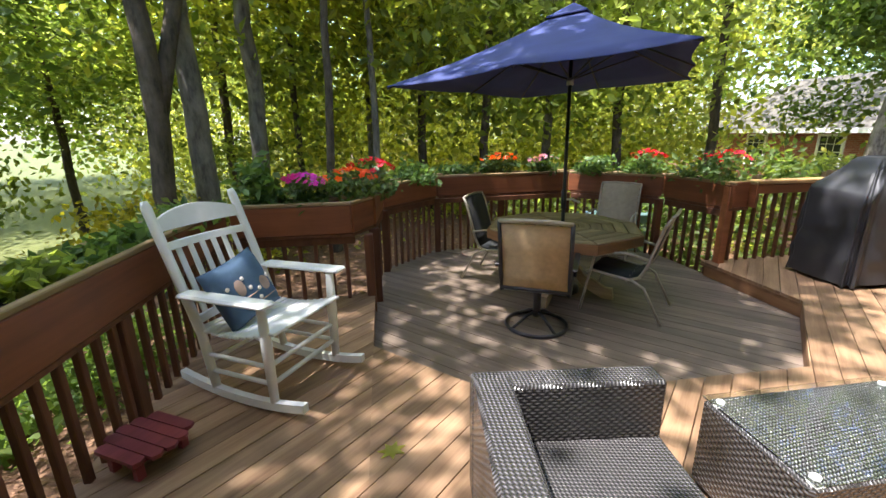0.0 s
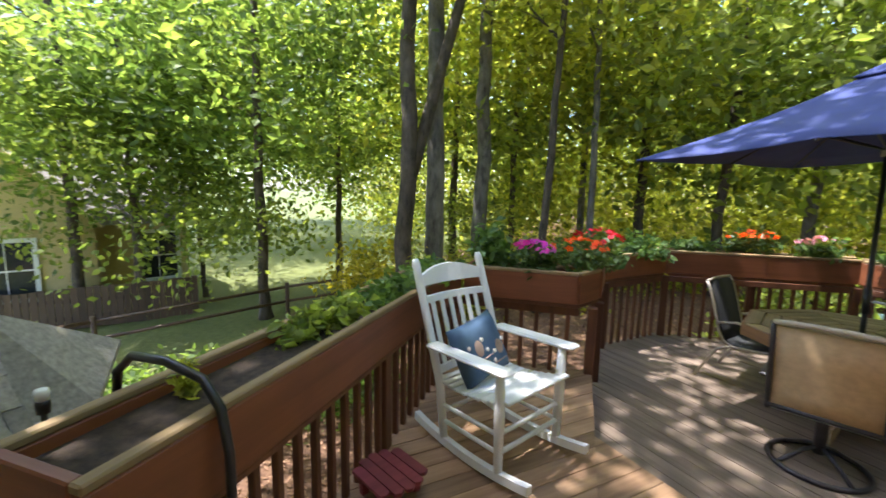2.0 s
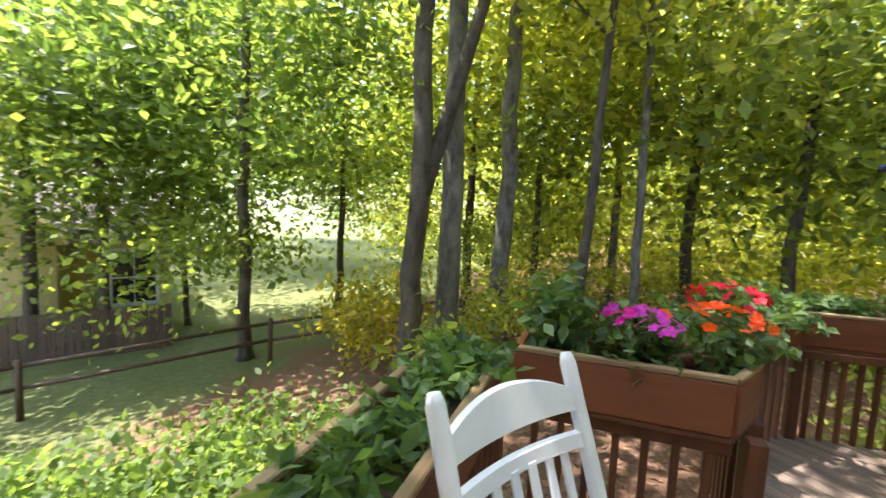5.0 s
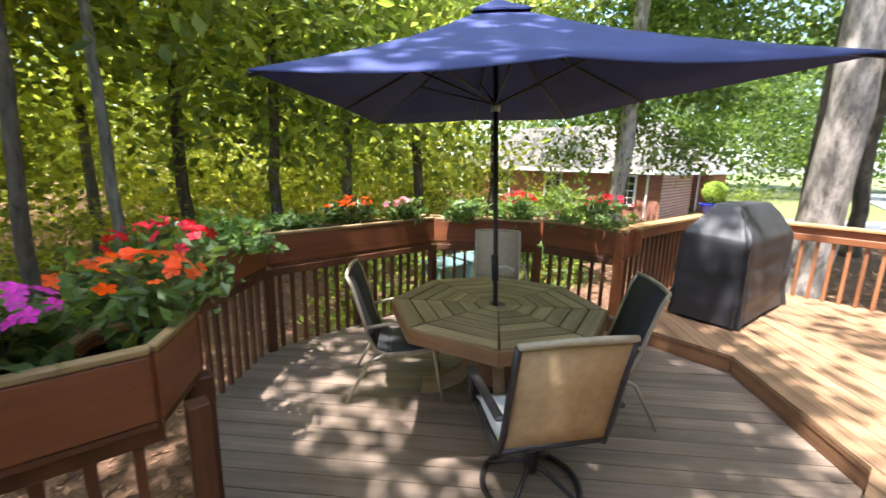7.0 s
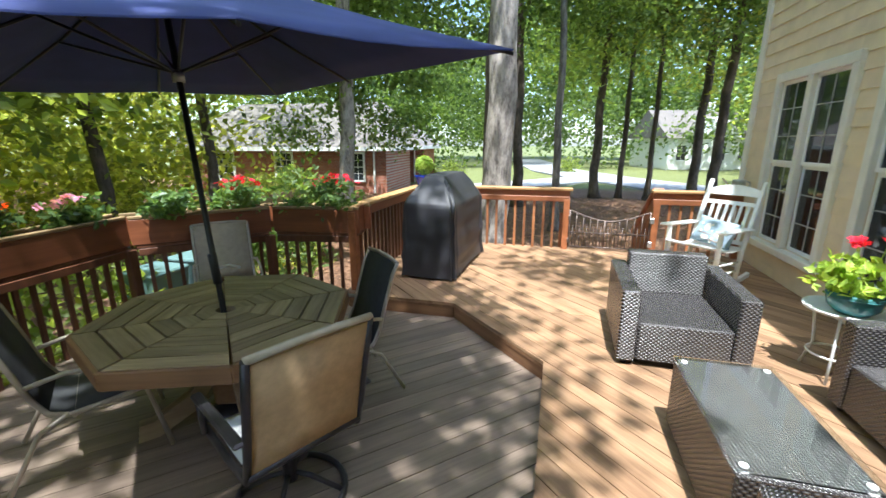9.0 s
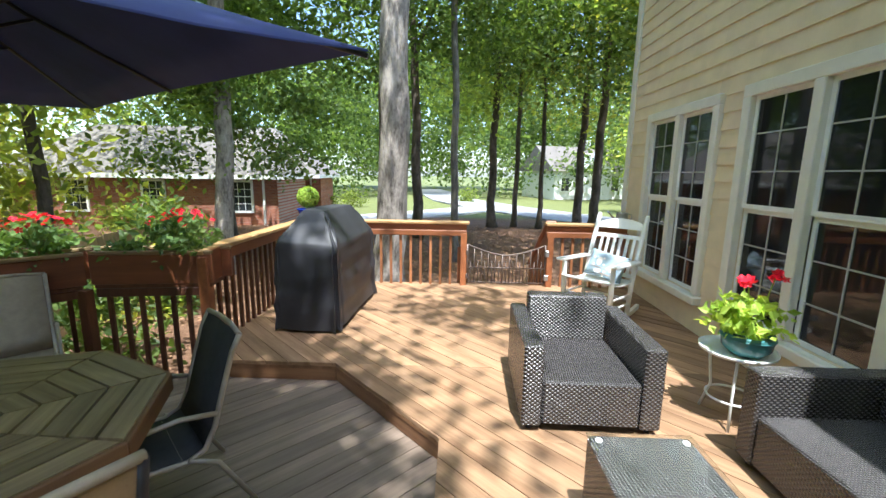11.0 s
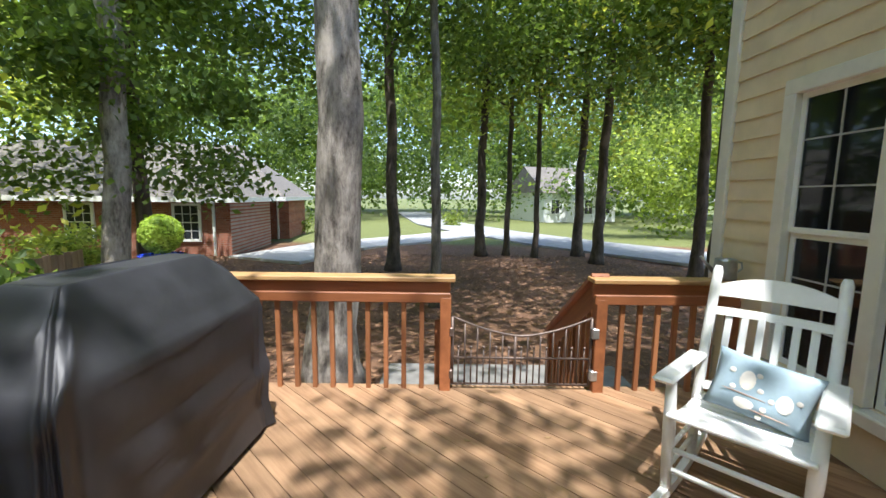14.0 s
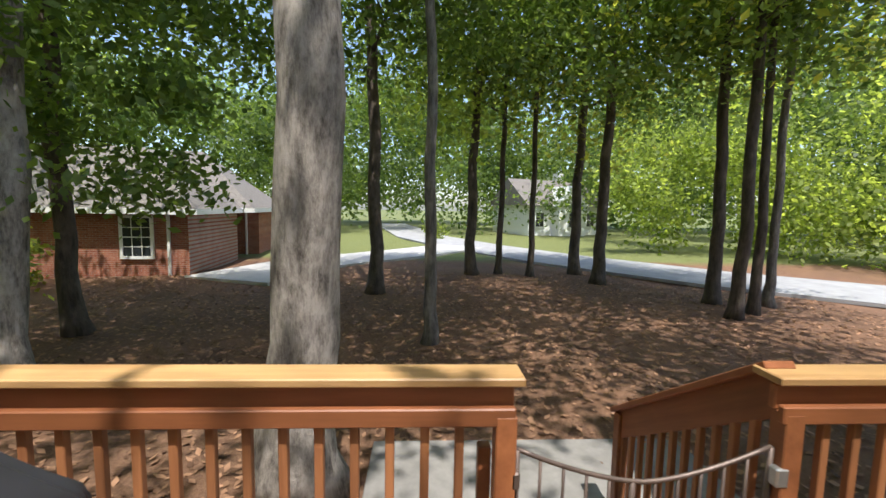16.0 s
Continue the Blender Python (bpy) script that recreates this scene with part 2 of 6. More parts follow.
def build_ground():
    axis = [-400, -200, -100, -60, -40] + [-30 + i for i in range(76)] + [50, 70, 100, 200, 400]
    verts = [(x, y, ground_z(x, y) if max(abs(x), abs(y)) < 60 else (-2.1 if x < 1 else -0.95)) for y in axis for x in axis]
    n = len(axis)
    faces = [(j * n + i, j * n + i + 1, (j + 1) * n + i + 1, (j + 1) * n + i) for j in range(n - 1) for i in range(n - 1)]
    m, nt, bs = material("woodland_floor")
    fine = noise_tex(nt, 26, 8, rough=0.8)
    mid = noise_tex(nt, 0.7, 6)
    c = ramp(nt, fine, [(0.3, (0.055, 0.027, 0.015)), (0.5, (0.15, 0.078, 0.042)), (0.72, (0.3, 0.18, 0.11))])
    c = mix(nt, ramp(nt, mid, [(0.4, (0, 0, 0)), (0.7, (0.6, 0.6, 0.6))]), c, (0.25, 0.13, 0.07))
    grass = ramp(nt, noise_tex(nt, 9, 8), [(0.3, (0.09, 0.11, 0.03)), (0.7, (0.18, 0.195, 0.06))])
    tc = nt.nodes.new("ShaderNodeTexCoord")
    sp = nt.nodes.new("ShaderNodeSeparateXYZ")
    nt.links.new(tc.outputs["Object"], sp.inputs[0])
    add = nt.nodes.new("ShaderNodeMath")
    add.operation = "MULTIPLY_ADD"
    nt.links.new(mid, add.inputs[0])
    add.inputs[1].default_value = 3.0
    nt.links.new(sp.outputs[0], add.inputs[2])
    mr = nt.nodes.new("ShaderNodeMapRange")
    mr.inputs[1].default_value, mr.inputs[2].default_value, mr.inputs[3].default_value, mr.inputs[4].default_value = -4.2, -5.0, 0, 1
    nt.links.new(add.outputs[0], mr.inputs[0])
    mr2 = nt.nodes.new("ShaderNodeMapRange")
    mr2.inputs[1].default_value, mr2.inputs[2].default_value, mr2.inputs[3].default_value, mr2.inputs[4].default_value = 27.0, 28.5, 0, 1
    nt.links.new(add.outputs[0], mr2.inputs[0])
    mx = nt.nodes.new("ShaderNodeMath")
    mx.operation = "MAXIMUM"
    nt.links.new(mr.outputs[0], mx.inputs[0])
    nt.links.new(mr2.outputs[0], mx.inputs[1])
    nt.links.new(mix(nt, mx.outputs[0], c, grass), bs.inputs["Base Color"])
    bs.inputs["Roughness"].default_value = 0.95
    bump(nt, bs, fine, 1.0, 0.03)
    ob = new("ground", np_mesh("ground", verts, faces, m))
    tagged(ob, "pine straw mulch and leaf litter with lawn beyond", "ground", "", "structure")


build_ground()


# ---------------- trees ----------------
def leaf_cloud(name, seed, n, clumps, radius, size, mat, hollow=0.55, flat=0.6, spread=0.22):
    """Leaves gathered in clumps within an uneven ellipsoid of the given radii."""
    rng = np.random.default_rng(seed)
    d = rng.normal(size=(clumps, 3))
    d /= np.linalg.norm(d, axis=1)[:, None]
    cen = d * (rng.uniform(hollow, 1.0, clumps) ** 0.6)[:, None] * np.array(radius)
    cen *= rng.uniform(0.75, 1.2, clumps)[:, None]
    pick = rng.integers(0, clumps, n)
    p = cen[pick] + rng.normal(size=(n, 3)) * np.array(radius) * spread * np.array((1, 1, 0.6))
    nrm = rng.normal(size=(n, 3)) * np.array((1, 1, flat)) + np.array((0, 0, 0.9))
    nrm /= np.linalg.norm(nrm, axis=1)[:, None]
    t = np.cross(nrm, rng.normal(size=(n, 3)))
    t /= np.linalg.norm(t, axis=1)[:, None]
    b = np.cross(nrm, t)
    s = (size * rng.uniform(0.6, 1.35, n))[:, None]
    v = np.empty((n, 4, 3))
    v[:, 0] = p - t * s
    v[:, 1] = p + b * s * 0.55 + nrm * s * 0.15
    v[:, 2] = p + t * s
    v[:, 3] = p - b * s * 0.55 + nrm * s * 0.15
    f = np.arange(n * 4).reshape(n, 4)
    return np_mesh(name, v.reshape(-1, 3).tolist(), f.tolist(), mat)


def trunk_mesh(name, seed, mat, limbs=6, limb_from=0.45, fork=False):
    """A trunk 15 m high and 0.34 m thick, with flare and limbs (the tree scales it a little)."""
    rng = random.Random(seed)
    bm = bm_new()
    pts, rad, x, y = [], [], 0.0, 0.0
    for i in range(22):
        z = 15 * (i / 21) ** 1.25
        pts.append((x, y, z))
        rad.append(0.17 * (1.0 - 0.6 * z / 15) * (1 + 0.6 * math.exp(-z * 2.6)))
        x += rng.uniform(-0.05, 0.05)
        y += rng.uniform(-0.05, 0.05)
    add_tube(bm, pts, rad, 14)
    for k in range(limbs):
        z = 15 * (limb_from + (0.97 - limb_from) * (k + rng.random()) / limbs)
        i = min(range(22), key=lambda j: abs(pts[j][2] - z))
        a, L = rng.uniform(0, 2 * math.pi), rng.uniform(1.4, 2.8)
        base = Vector(pts[i])
        q = [base + Vector((math.cos(a) * L * s, math.sin(a) * L * s, 1.0 * s + 0.5 * s * s)) + Vector((rng.uniform(-.12, .12), rng.uniform(-.12, .12), 0)) * (s > 0) for s in (0, 0.3, 0.6, 1)]
        add_tube(bm, q, [rad[i] * 0.5, rad[i] * 0.36, rad[i] * 0.22, 0.008], 6)
        for tw in range(3):
            c = q[1 + tw % 2].lerp(q[2 + tw % 2], rng.random())
            a2 = a + rng.choice((-1, 1)) * rng.uniform(0.5, 1.1)
            L2 = rng.uniform(0.6, 1.3)
            add_tube(bm, [c, c + Vector((math.cos(a2) * L2 * 0.5, math.sin(a2) * L2 * 0.5, 0.3)), c + Vector((math.cos(a2) * L2, math.sin(a2) * L2, 0.5))], [rad[i] * 0.18, rad[i] * 0.1, 0.004], 5)
    if fork:
        q = [Vector(pts[6]) + Vector((2.0 * s, 0.7 * s, 9.0 * s)) for s in (0, 0.1, 0.4, 0.7, 1)]
        add_tube(bm, q, [0.12, 0.115, 0.095, 0.07, 0.04], 10)
    return mesh_of(name, bm, mat)


TRUNKS = {
    "grey": [trunk_mesh("trunk_grey", s, M_BARK_GREY) for s in (1, 2)],
    "dark": [trunk_mesh("trunk_dark", s, M_BARK_DARK) for s in (3, 4)],
    "fork": [trunk_mesh("trunk_fork", 5, M_BARK_DARK, 5, 0.5, True)],
    "oak": [trunk_mesh("trunk_oak", 6, M_BARK_OAK, 6, 0.6)],
}
CROWNS = {
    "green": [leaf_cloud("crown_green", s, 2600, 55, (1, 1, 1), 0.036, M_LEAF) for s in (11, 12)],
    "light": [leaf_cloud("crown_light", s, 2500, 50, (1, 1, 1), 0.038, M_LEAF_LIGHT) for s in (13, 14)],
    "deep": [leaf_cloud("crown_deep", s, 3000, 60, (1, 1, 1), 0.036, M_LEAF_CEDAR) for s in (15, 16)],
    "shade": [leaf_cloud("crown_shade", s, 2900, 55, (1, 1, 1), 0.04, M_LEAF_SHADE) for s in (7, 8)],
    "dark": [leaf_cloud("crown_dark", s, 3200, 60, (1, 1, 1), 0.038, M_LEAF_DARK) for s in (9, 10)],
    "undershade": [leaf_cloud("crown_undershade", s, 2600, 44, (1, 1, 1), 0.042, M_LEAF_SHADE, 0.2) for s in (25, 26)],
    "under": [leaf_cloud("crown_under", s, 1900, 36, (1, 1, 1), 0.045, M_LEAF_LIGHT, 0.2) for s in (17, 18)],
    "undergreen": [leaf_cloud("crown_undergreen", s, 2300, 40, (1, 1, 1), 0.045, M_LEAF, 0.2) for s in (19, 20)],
}
tree_rng = random.Random(5)


def tree(x, y, trunk, crown, dia, height, crown_z, crown_r, crown_h, label, lean=(0, 0), offset=(0, 0), name="tree"):
    z = ground_z(x, y)
    ob = thing(name, label, "tree", Matrix.Translation((x, y, z - 0.05)) @ Euler((radians(lean[0]), radians(lean[1]), tree_rng.uniform(0, 6.28) if trunk != "fork" else 0.4)).to_matrix().to_4x4())
    t = part("trunk", tree_rng.choice(TRUNKS[trunk]), None, ob)
    t.scale = (dia / 0.34, dia / 0.34, height / 15)
    rot = ob.matrix_basis.to_3x3().inverted()
    for i, kind in enumerate(crown.split("+")):
        c = part("crown", tree_rng.choice(CROWNS[kind]), None, ob)
        k = i * 0.62
        c.location = rot @ Vector((offset[0], offset[1], crown_z - k * crown_h))
        c.scale = (crown_r * (1 - 0.1 * i), crown_r * (1 - 0.1 * i), crown_h)
        c.rotation_euler = (0, 0, tree_rng.uniform(0, 6.28))
    return ob


def polar(ex, ey, yaw, dist):
    return ex - dist * math.sin(radians(yaw)), ey + dist * math.cos(radians(yaw))


W = (-0.1, 1.9)
V = (0.75, 0.83)
E5 = (4.8, 2.87)
for eye, yaw, dist, tk, cr, dia, h, cz, r, ch, lab in (
    (V, 26.0, 9.0, "fork", "green", 0.40, 15, 9.5, 3.6, 2.8, "tall forked dark-barked tree in the woodland"),
    (V, 21.2, 9.6, "grey", "light", 0.46, 16, 10.5, 3.8, 2.6, "tall straight grey-barked hardwood behind the deck"),
    (V, 14.8, 11.0, "grey", "light", 0.42, 15, 10, 3.5, 3.0, "grey-barked hardwood in the woodland"),
    (W, 2.0, 8.5, "dark", "light", 0.2, 12, 8.5, 2.8, 2.6, "slim dark woodland tree"),
    (W, -4.5, 10.0, "grey", "light", 0.2, 12, 8.0, 2.8, 2.6, "slim pale woodland tree"),
    (W, 43.5, 10.0, "dark", "shade+undershade", 0.26, 11, 7.6, 3.4, 2.6, "young tree with bright leaves at the lawn"),
    (W, 50.0, 15.0, "dark", "shade+undershade", 0.16, 9, 5.6, 2.8, 2.4, "slender young tree at the lawn"),
    (W, 57.0, 12.5, "dark", "shade+undershade", 0.24, 10, 6.8, 3.2, 2.4, "dark-barked tree near the fence"),
    (W, 63.0, 13.0, "dark", "shade+undershade", 0.28, 11, 7.0, 3.2, 2.4, "dark-barked tree near the fence"),
    (W, 33.0, 15.0, "dark", "green+undershade", 0.25, 12, 7.8, 3.6, 2.8, "sunlit hardwood beyond the lawn"),
    (W, 16.0, 14.0, "dark", "light+under", 0.3, 14, 8.5, 3.8, 3.2, "leafy hardwood in the woodland"),
    (W, 7.5, 13.0, "dark", "light+undergreen", 0.22, 13, 8.0, 3.6, 3.2, "leafy hardwood tree in the woodland"),
    (W, -2.0, 14.5, "grey", "green+under", 0.26, 14, 8.4, 3.8, 3.2, "leafy hardwood tree in the woodland"),
    (W, -10.0, 13.0, "dark", "light+under", 0.3, 14, 7.8, 3.8, 3.2, "leafy hardwood tree in the woodland"),
    (W, -19.0, 12.0, "dark", "deep+undergreen", 0.28, 13, 7.4, 3.6, 3.2, "dense dark woodland tree"),
    (W, -27.0, 13.0, "grey", "deep+undergreen", 0.3, 13, 7.4, 3.6, 3.2, "dense dark woodland tree"),
    (W, -36.0, 13.5, "dark", "deep+undergreen", 0.3, 13, 7.6, 3.6, 3.0, "dense dark woodland tree"),
    (W, -45.0, 15.0, "dark", "deep", 0.3, 14, 8.6, 3.8, 2.8, "dark woodland tree beside the brick house"),
    (E5, -73.5, 4.6, "oak", "shade", 0.62, 17, 12.5, 4.2, 2.6, "large grey-barked oak beside the deck rail"),
    (E5, -74.6, 6.8, "dark", "shade", 0.3, 15, 11.0, 3.2, 2.6, "dark trunk close behind the oak"),
    (E5, -48.0, 8.8, "oak", "dark", 0.46, 15, 9.6, 3.6, 2.6, "grey-barked tree near the brick house"),
    (E5, -52.6, 11.5, "dark", "dark", 0.36, 15, 9.0, 3.6, 2.8, "dark-barked leaning tree near the brick house"),
    (E5, -83.0, 13.4, "dark", "shade", 0.42, 16, 10.5, 3.8, 3.0, "tall pine-like dark trunk on the mulch"),
    (E5, -89.6, 8.6, "grey", "dark", 0.24, 14, 9.8, 3.0, 2.6, "slim grey trunk on the mulch"),
    (E5, -95.9, 17.0, "dark", "shade+undergreen", 0.42, 15, 9.6, 3.8, 3.0, "dark trunk on the mulch island"),
    (E5, -99.4, 17.5, "dark", "shade", 0.26, 14, 9.4, 3.2, 2.8, "slim trunk on the mulch island"),
    (E5, -103.4, 17.0, "dark", "shade", 0.24, 14, 9.2, 3.2, 2.8, "slim trunk on the mulch island"),
    (E5, -109.2, 18.5, "dark", "shade+light", 0.42, 15, 9.6, 3.8, 3.0, "leaning dark trunk by the road"),
    (E5, -111.8, 16.5, "dark", "dark", 0.42, 15, 10.0, 3.8, 3.0, "dark trunk by the road"),
    (E5, -123.8, 14.5, "dark", "shade", 0.36, 14, 9.2, 3.6, 2.8, "dark trunk in a clump by the road"),
    (E5, -125.6, 12.8, "dark", "light", 0.3, 14, 9.4, 3.4, 2.8, "mossy trunk in a clump by the road"),
    (E5, -127.4, 13.6, "dark", "shade", 0.24, 14, 8.8, 3.2, 2.8, "slim trunk in a clump by the road"),
    (E5, -129.0, 15.0, "grey", "light", 0.24, 14, 8.6, 3.2, 2.8, "slim leaning trunk in a clump by the road"),
):
    x, y = polar(*eye, yaw, dist)
    tree(x, y, tk, cr, dia, h, cz, r, ch, lab, (tree_rng.uniform(-1.5, 1.5), tree_rng.uniform(-1.5, 1.5)))


def woods(name, spots, seed, mat, n, size, label):
    """Many far crowns and trunks as one mass of leaves."""
    rng = np.random.default_rng(seed)
    vs, count = [], len(spots)
    per = n // count
    for x, y, z, r, h in spots:
        p = rng.normal(size=(per, 3)) * np.array((r, r, h)) * 0.5 + np.array((x, y, z))
        nrm = rng.normal(size=(per, 3)) + np.array((0, 0, 0.7))
        nrm /= np.linalg.norm(nrm, axis=1)[:, None]
        t = np.cross(nrm, rng.normal(size=(per, 3)))
        t /= np.linalg.norm(t, axis=1)[:, None]
        b = np.cross(nrm, t)
        s = (size * rng.uniform(0.6, 1.4, per))[:, None]
        vs.append(np.stack((p - t * s, p + b * s * 0.6, p + t * s, p - b * s * 0.6), 1).reshape(-1, 3))
    v = np.concatenate(vs)
    me = np_mesh(name, v.tolist(), np.arange(len(v)).reshape(-1, 4).tolist(), mat)
    return tagged(new(name, me), label, "woods", "", "stuff")


def far_spots(seed, yaw0, yaw1, d0, d1, n, z0, z1, r, h, centre=(2, 2)):
    rng = random.Random(seed)
    out = []
    for k in range(n):
        yaw = yaw0 + (yaw1 - yaw0) * (k + rng.random()) / n
        x, y = polar(*centre, yaw, rng.uniform(d0, d1))
        out.append((x, y, rng.uniform(z0, z1), r * rng.uniform(0.7, 1.3), h * rng.uniform(0.7, 1.3)))
    return out


# Leaf tone picked by direction: lit copies for glowing woods, shaded copies for dim ones.
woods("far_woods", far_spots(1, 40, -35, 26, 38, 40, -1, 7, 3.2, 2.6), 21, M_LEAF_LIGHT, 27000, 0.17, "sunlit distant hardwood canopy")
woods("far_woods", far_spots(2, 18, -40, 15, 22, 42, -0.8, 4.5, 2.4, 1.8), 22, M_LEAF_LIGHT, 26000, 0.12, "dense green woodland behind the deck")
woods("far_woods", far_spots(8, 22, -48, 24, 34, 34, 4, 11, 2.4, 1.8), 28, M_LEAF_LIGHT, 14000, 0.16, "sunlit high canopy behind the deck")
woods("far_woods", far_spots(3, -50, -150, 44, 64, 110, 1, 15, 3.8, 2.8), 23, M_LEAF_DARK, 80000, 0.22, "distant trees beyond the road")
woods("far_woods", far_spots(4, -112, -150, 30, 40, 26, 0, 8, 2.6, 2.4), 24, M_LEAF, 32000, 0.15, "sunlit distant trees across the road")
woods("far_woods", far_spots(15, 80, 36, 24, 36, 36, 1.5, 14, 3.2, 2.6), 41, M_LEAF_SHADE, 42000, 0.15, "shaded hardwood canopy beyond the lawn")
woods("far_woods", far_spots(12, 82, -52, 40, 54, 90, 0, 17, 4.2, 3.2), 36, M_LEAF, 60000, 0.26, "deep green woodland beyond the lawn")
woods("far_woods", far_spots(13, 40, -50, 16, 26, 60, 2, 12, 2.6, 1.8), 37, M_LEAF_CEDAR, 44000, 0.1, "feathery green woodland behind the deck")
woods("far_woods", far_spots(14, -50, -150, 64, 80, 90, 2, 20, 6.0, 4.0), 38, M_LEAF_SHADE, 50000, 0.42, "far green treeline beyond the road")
woods("sapling_boughs", far_spots(16, 84, 14, 10, 19, 44, 0.2, 5.0, 1.5, 0.8), 42, M_LEAF, 20000, 0.075, "leafy boughs of young trees at the lawn edge")
woods("underbrush", far_spots(5, 34, -50, 8.5, 15, 46, -1.5, 0.1, 0.8, 0.55), 25, M_LEAF_LIGHT, 15000, 0.065, "sunlit leafy underbrush on the woodland floor")
woods("shrubbery", far_spots(6, 80, 24, 3.0, 5.2, 24, -1.5, -0.95, 0.6, 0.45, (-0.6, 2.6)), 26, M_LEAF_DARK, 15000, 0.055, "leafy hydrangea-like shrubs below the planter")
_r = random.Random(12)
# Trunkless leaf clumps out of view, set towards the sun to cast dappled shade.
woods("canopy", [q for q in [(_r.uniform(-6.0, -0.7), _r.uniform(0.2, 6.0), _r.uniform(8.6, 11.2), 1.2, 0.7) for _ in range(44)] if q[0] < -3.5 or q[1] > 2.3], 27, M_LEAF, 12500, 0.1, "unseen leafy boughs added to dapple the deck")
woods("canopy", [(_r.uniform(0.4, 3.0), _r.uniform(-0.2, 2.6), _r.uniform(9.0, 11.0), 0.8, 0.5) for _ in range(5)], 29, M_LEAF, 700, 0.1, "unseen scattered boughs added to dapple the sunny deck")
woods("canopy", [(_r.uniform(5.0, 15.0), _r.uniform(-6.0, 7.0), _r.uniform(8.5, 12.0), 1.6, 0.8) for _ in range(46)], 30, M_LEAF_DARK, 16000, 0.11, "unseen leafy canopy added to shade the mulch bed")
woods("canopy", [(_r.uniform(-4.7, -3.4), _r.uniform(-0.3, 2.4), _r.uniform(9.0, 11.0), 0.9, 0.5) for _ in range(7)], 39, M_LEAF, 1700, 0.1, "unseen leafy boughs added to shade the west end of the deck")
woods("canopy", [(_r.uniform(-0.3, 1.2), _r.uniform(3.0, 4.4), _r.uniform(9.0, 11.0), 0.8, 0.5) for _ in range(6)], 40, M_LEAF, 1500, 0.1, "unseen leafy boughs added to shade the planter end of the deck")
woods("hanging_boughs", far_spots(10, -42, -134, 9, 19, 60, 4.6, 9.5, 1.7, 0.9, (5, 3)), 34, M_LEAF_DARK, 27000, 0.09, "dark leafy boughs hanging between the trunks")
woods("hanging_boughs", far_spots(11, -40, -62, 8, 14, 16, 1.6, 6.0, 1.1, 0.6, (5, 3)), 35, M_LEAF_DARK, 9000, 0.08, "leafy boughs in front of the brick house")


def litter(name, n, seed, x0, x1, y0, y1, mat, size, label):
    """Fallen leaves and straw strewn over the ground."""
    rng = np.random.default_rng(seed)
    x, y = rng.uniform(x0, x1, n), rng.uniform(y0, y1, n)
    z = np.array([ground_z(a, b) for a, b in zip(x, y)]) + rng.uniform(0.006, 0.03, n)
    p = np.stack((x, y, z), 1)
    a = rng.uniform(0, 2 * np.pi, n)
    t = np.stack((np.cos(a), np.sin(a), rng.uniform(-0.35, 0.35, n)), 1)
    b = np.stack((-np.sin(a), np.cos(a), rng.uniform(-0.35, 0.35, n)), 1)
    s = (size * rng.uniform(0.5, 1.5, n))[:, None]
    v = np.stack((p - t * s, p + b * s * 0.5, p + t * s, p - b * s * 0.5), 1).reshape(-1, 3)
    tagged(new(name, np_mesh(name, v.tolist(), np.arange(n * 4).reshape(n, 4).tolist(), mat)), label, "leaf litter", "", "stuff")


M_LITTER = leafy("dry_leaf", (0.07, 0.035, 0.02), (0.3, 0.17, 0.1), 0.1, 0.8)
litter("leaf_litter", 26000, 31, 7.6, 22, -9, 13, M_LITTER, 0.05, "brown fallen leaves and straw on the mulch bed")
litter("leaf_litter", 14000, 32, -3, 8, 5.2, 16, M_LITTER, 0.045, "brown fallen leaves on the woodland floor")
litter("leaf_litter", 4000, 33, -4, -0.8, 1.5, 6, M_LITTER, 0.03, "brown mulch bits below the planter")


# ---------------- house ----------------
WALL_Y = 0.27


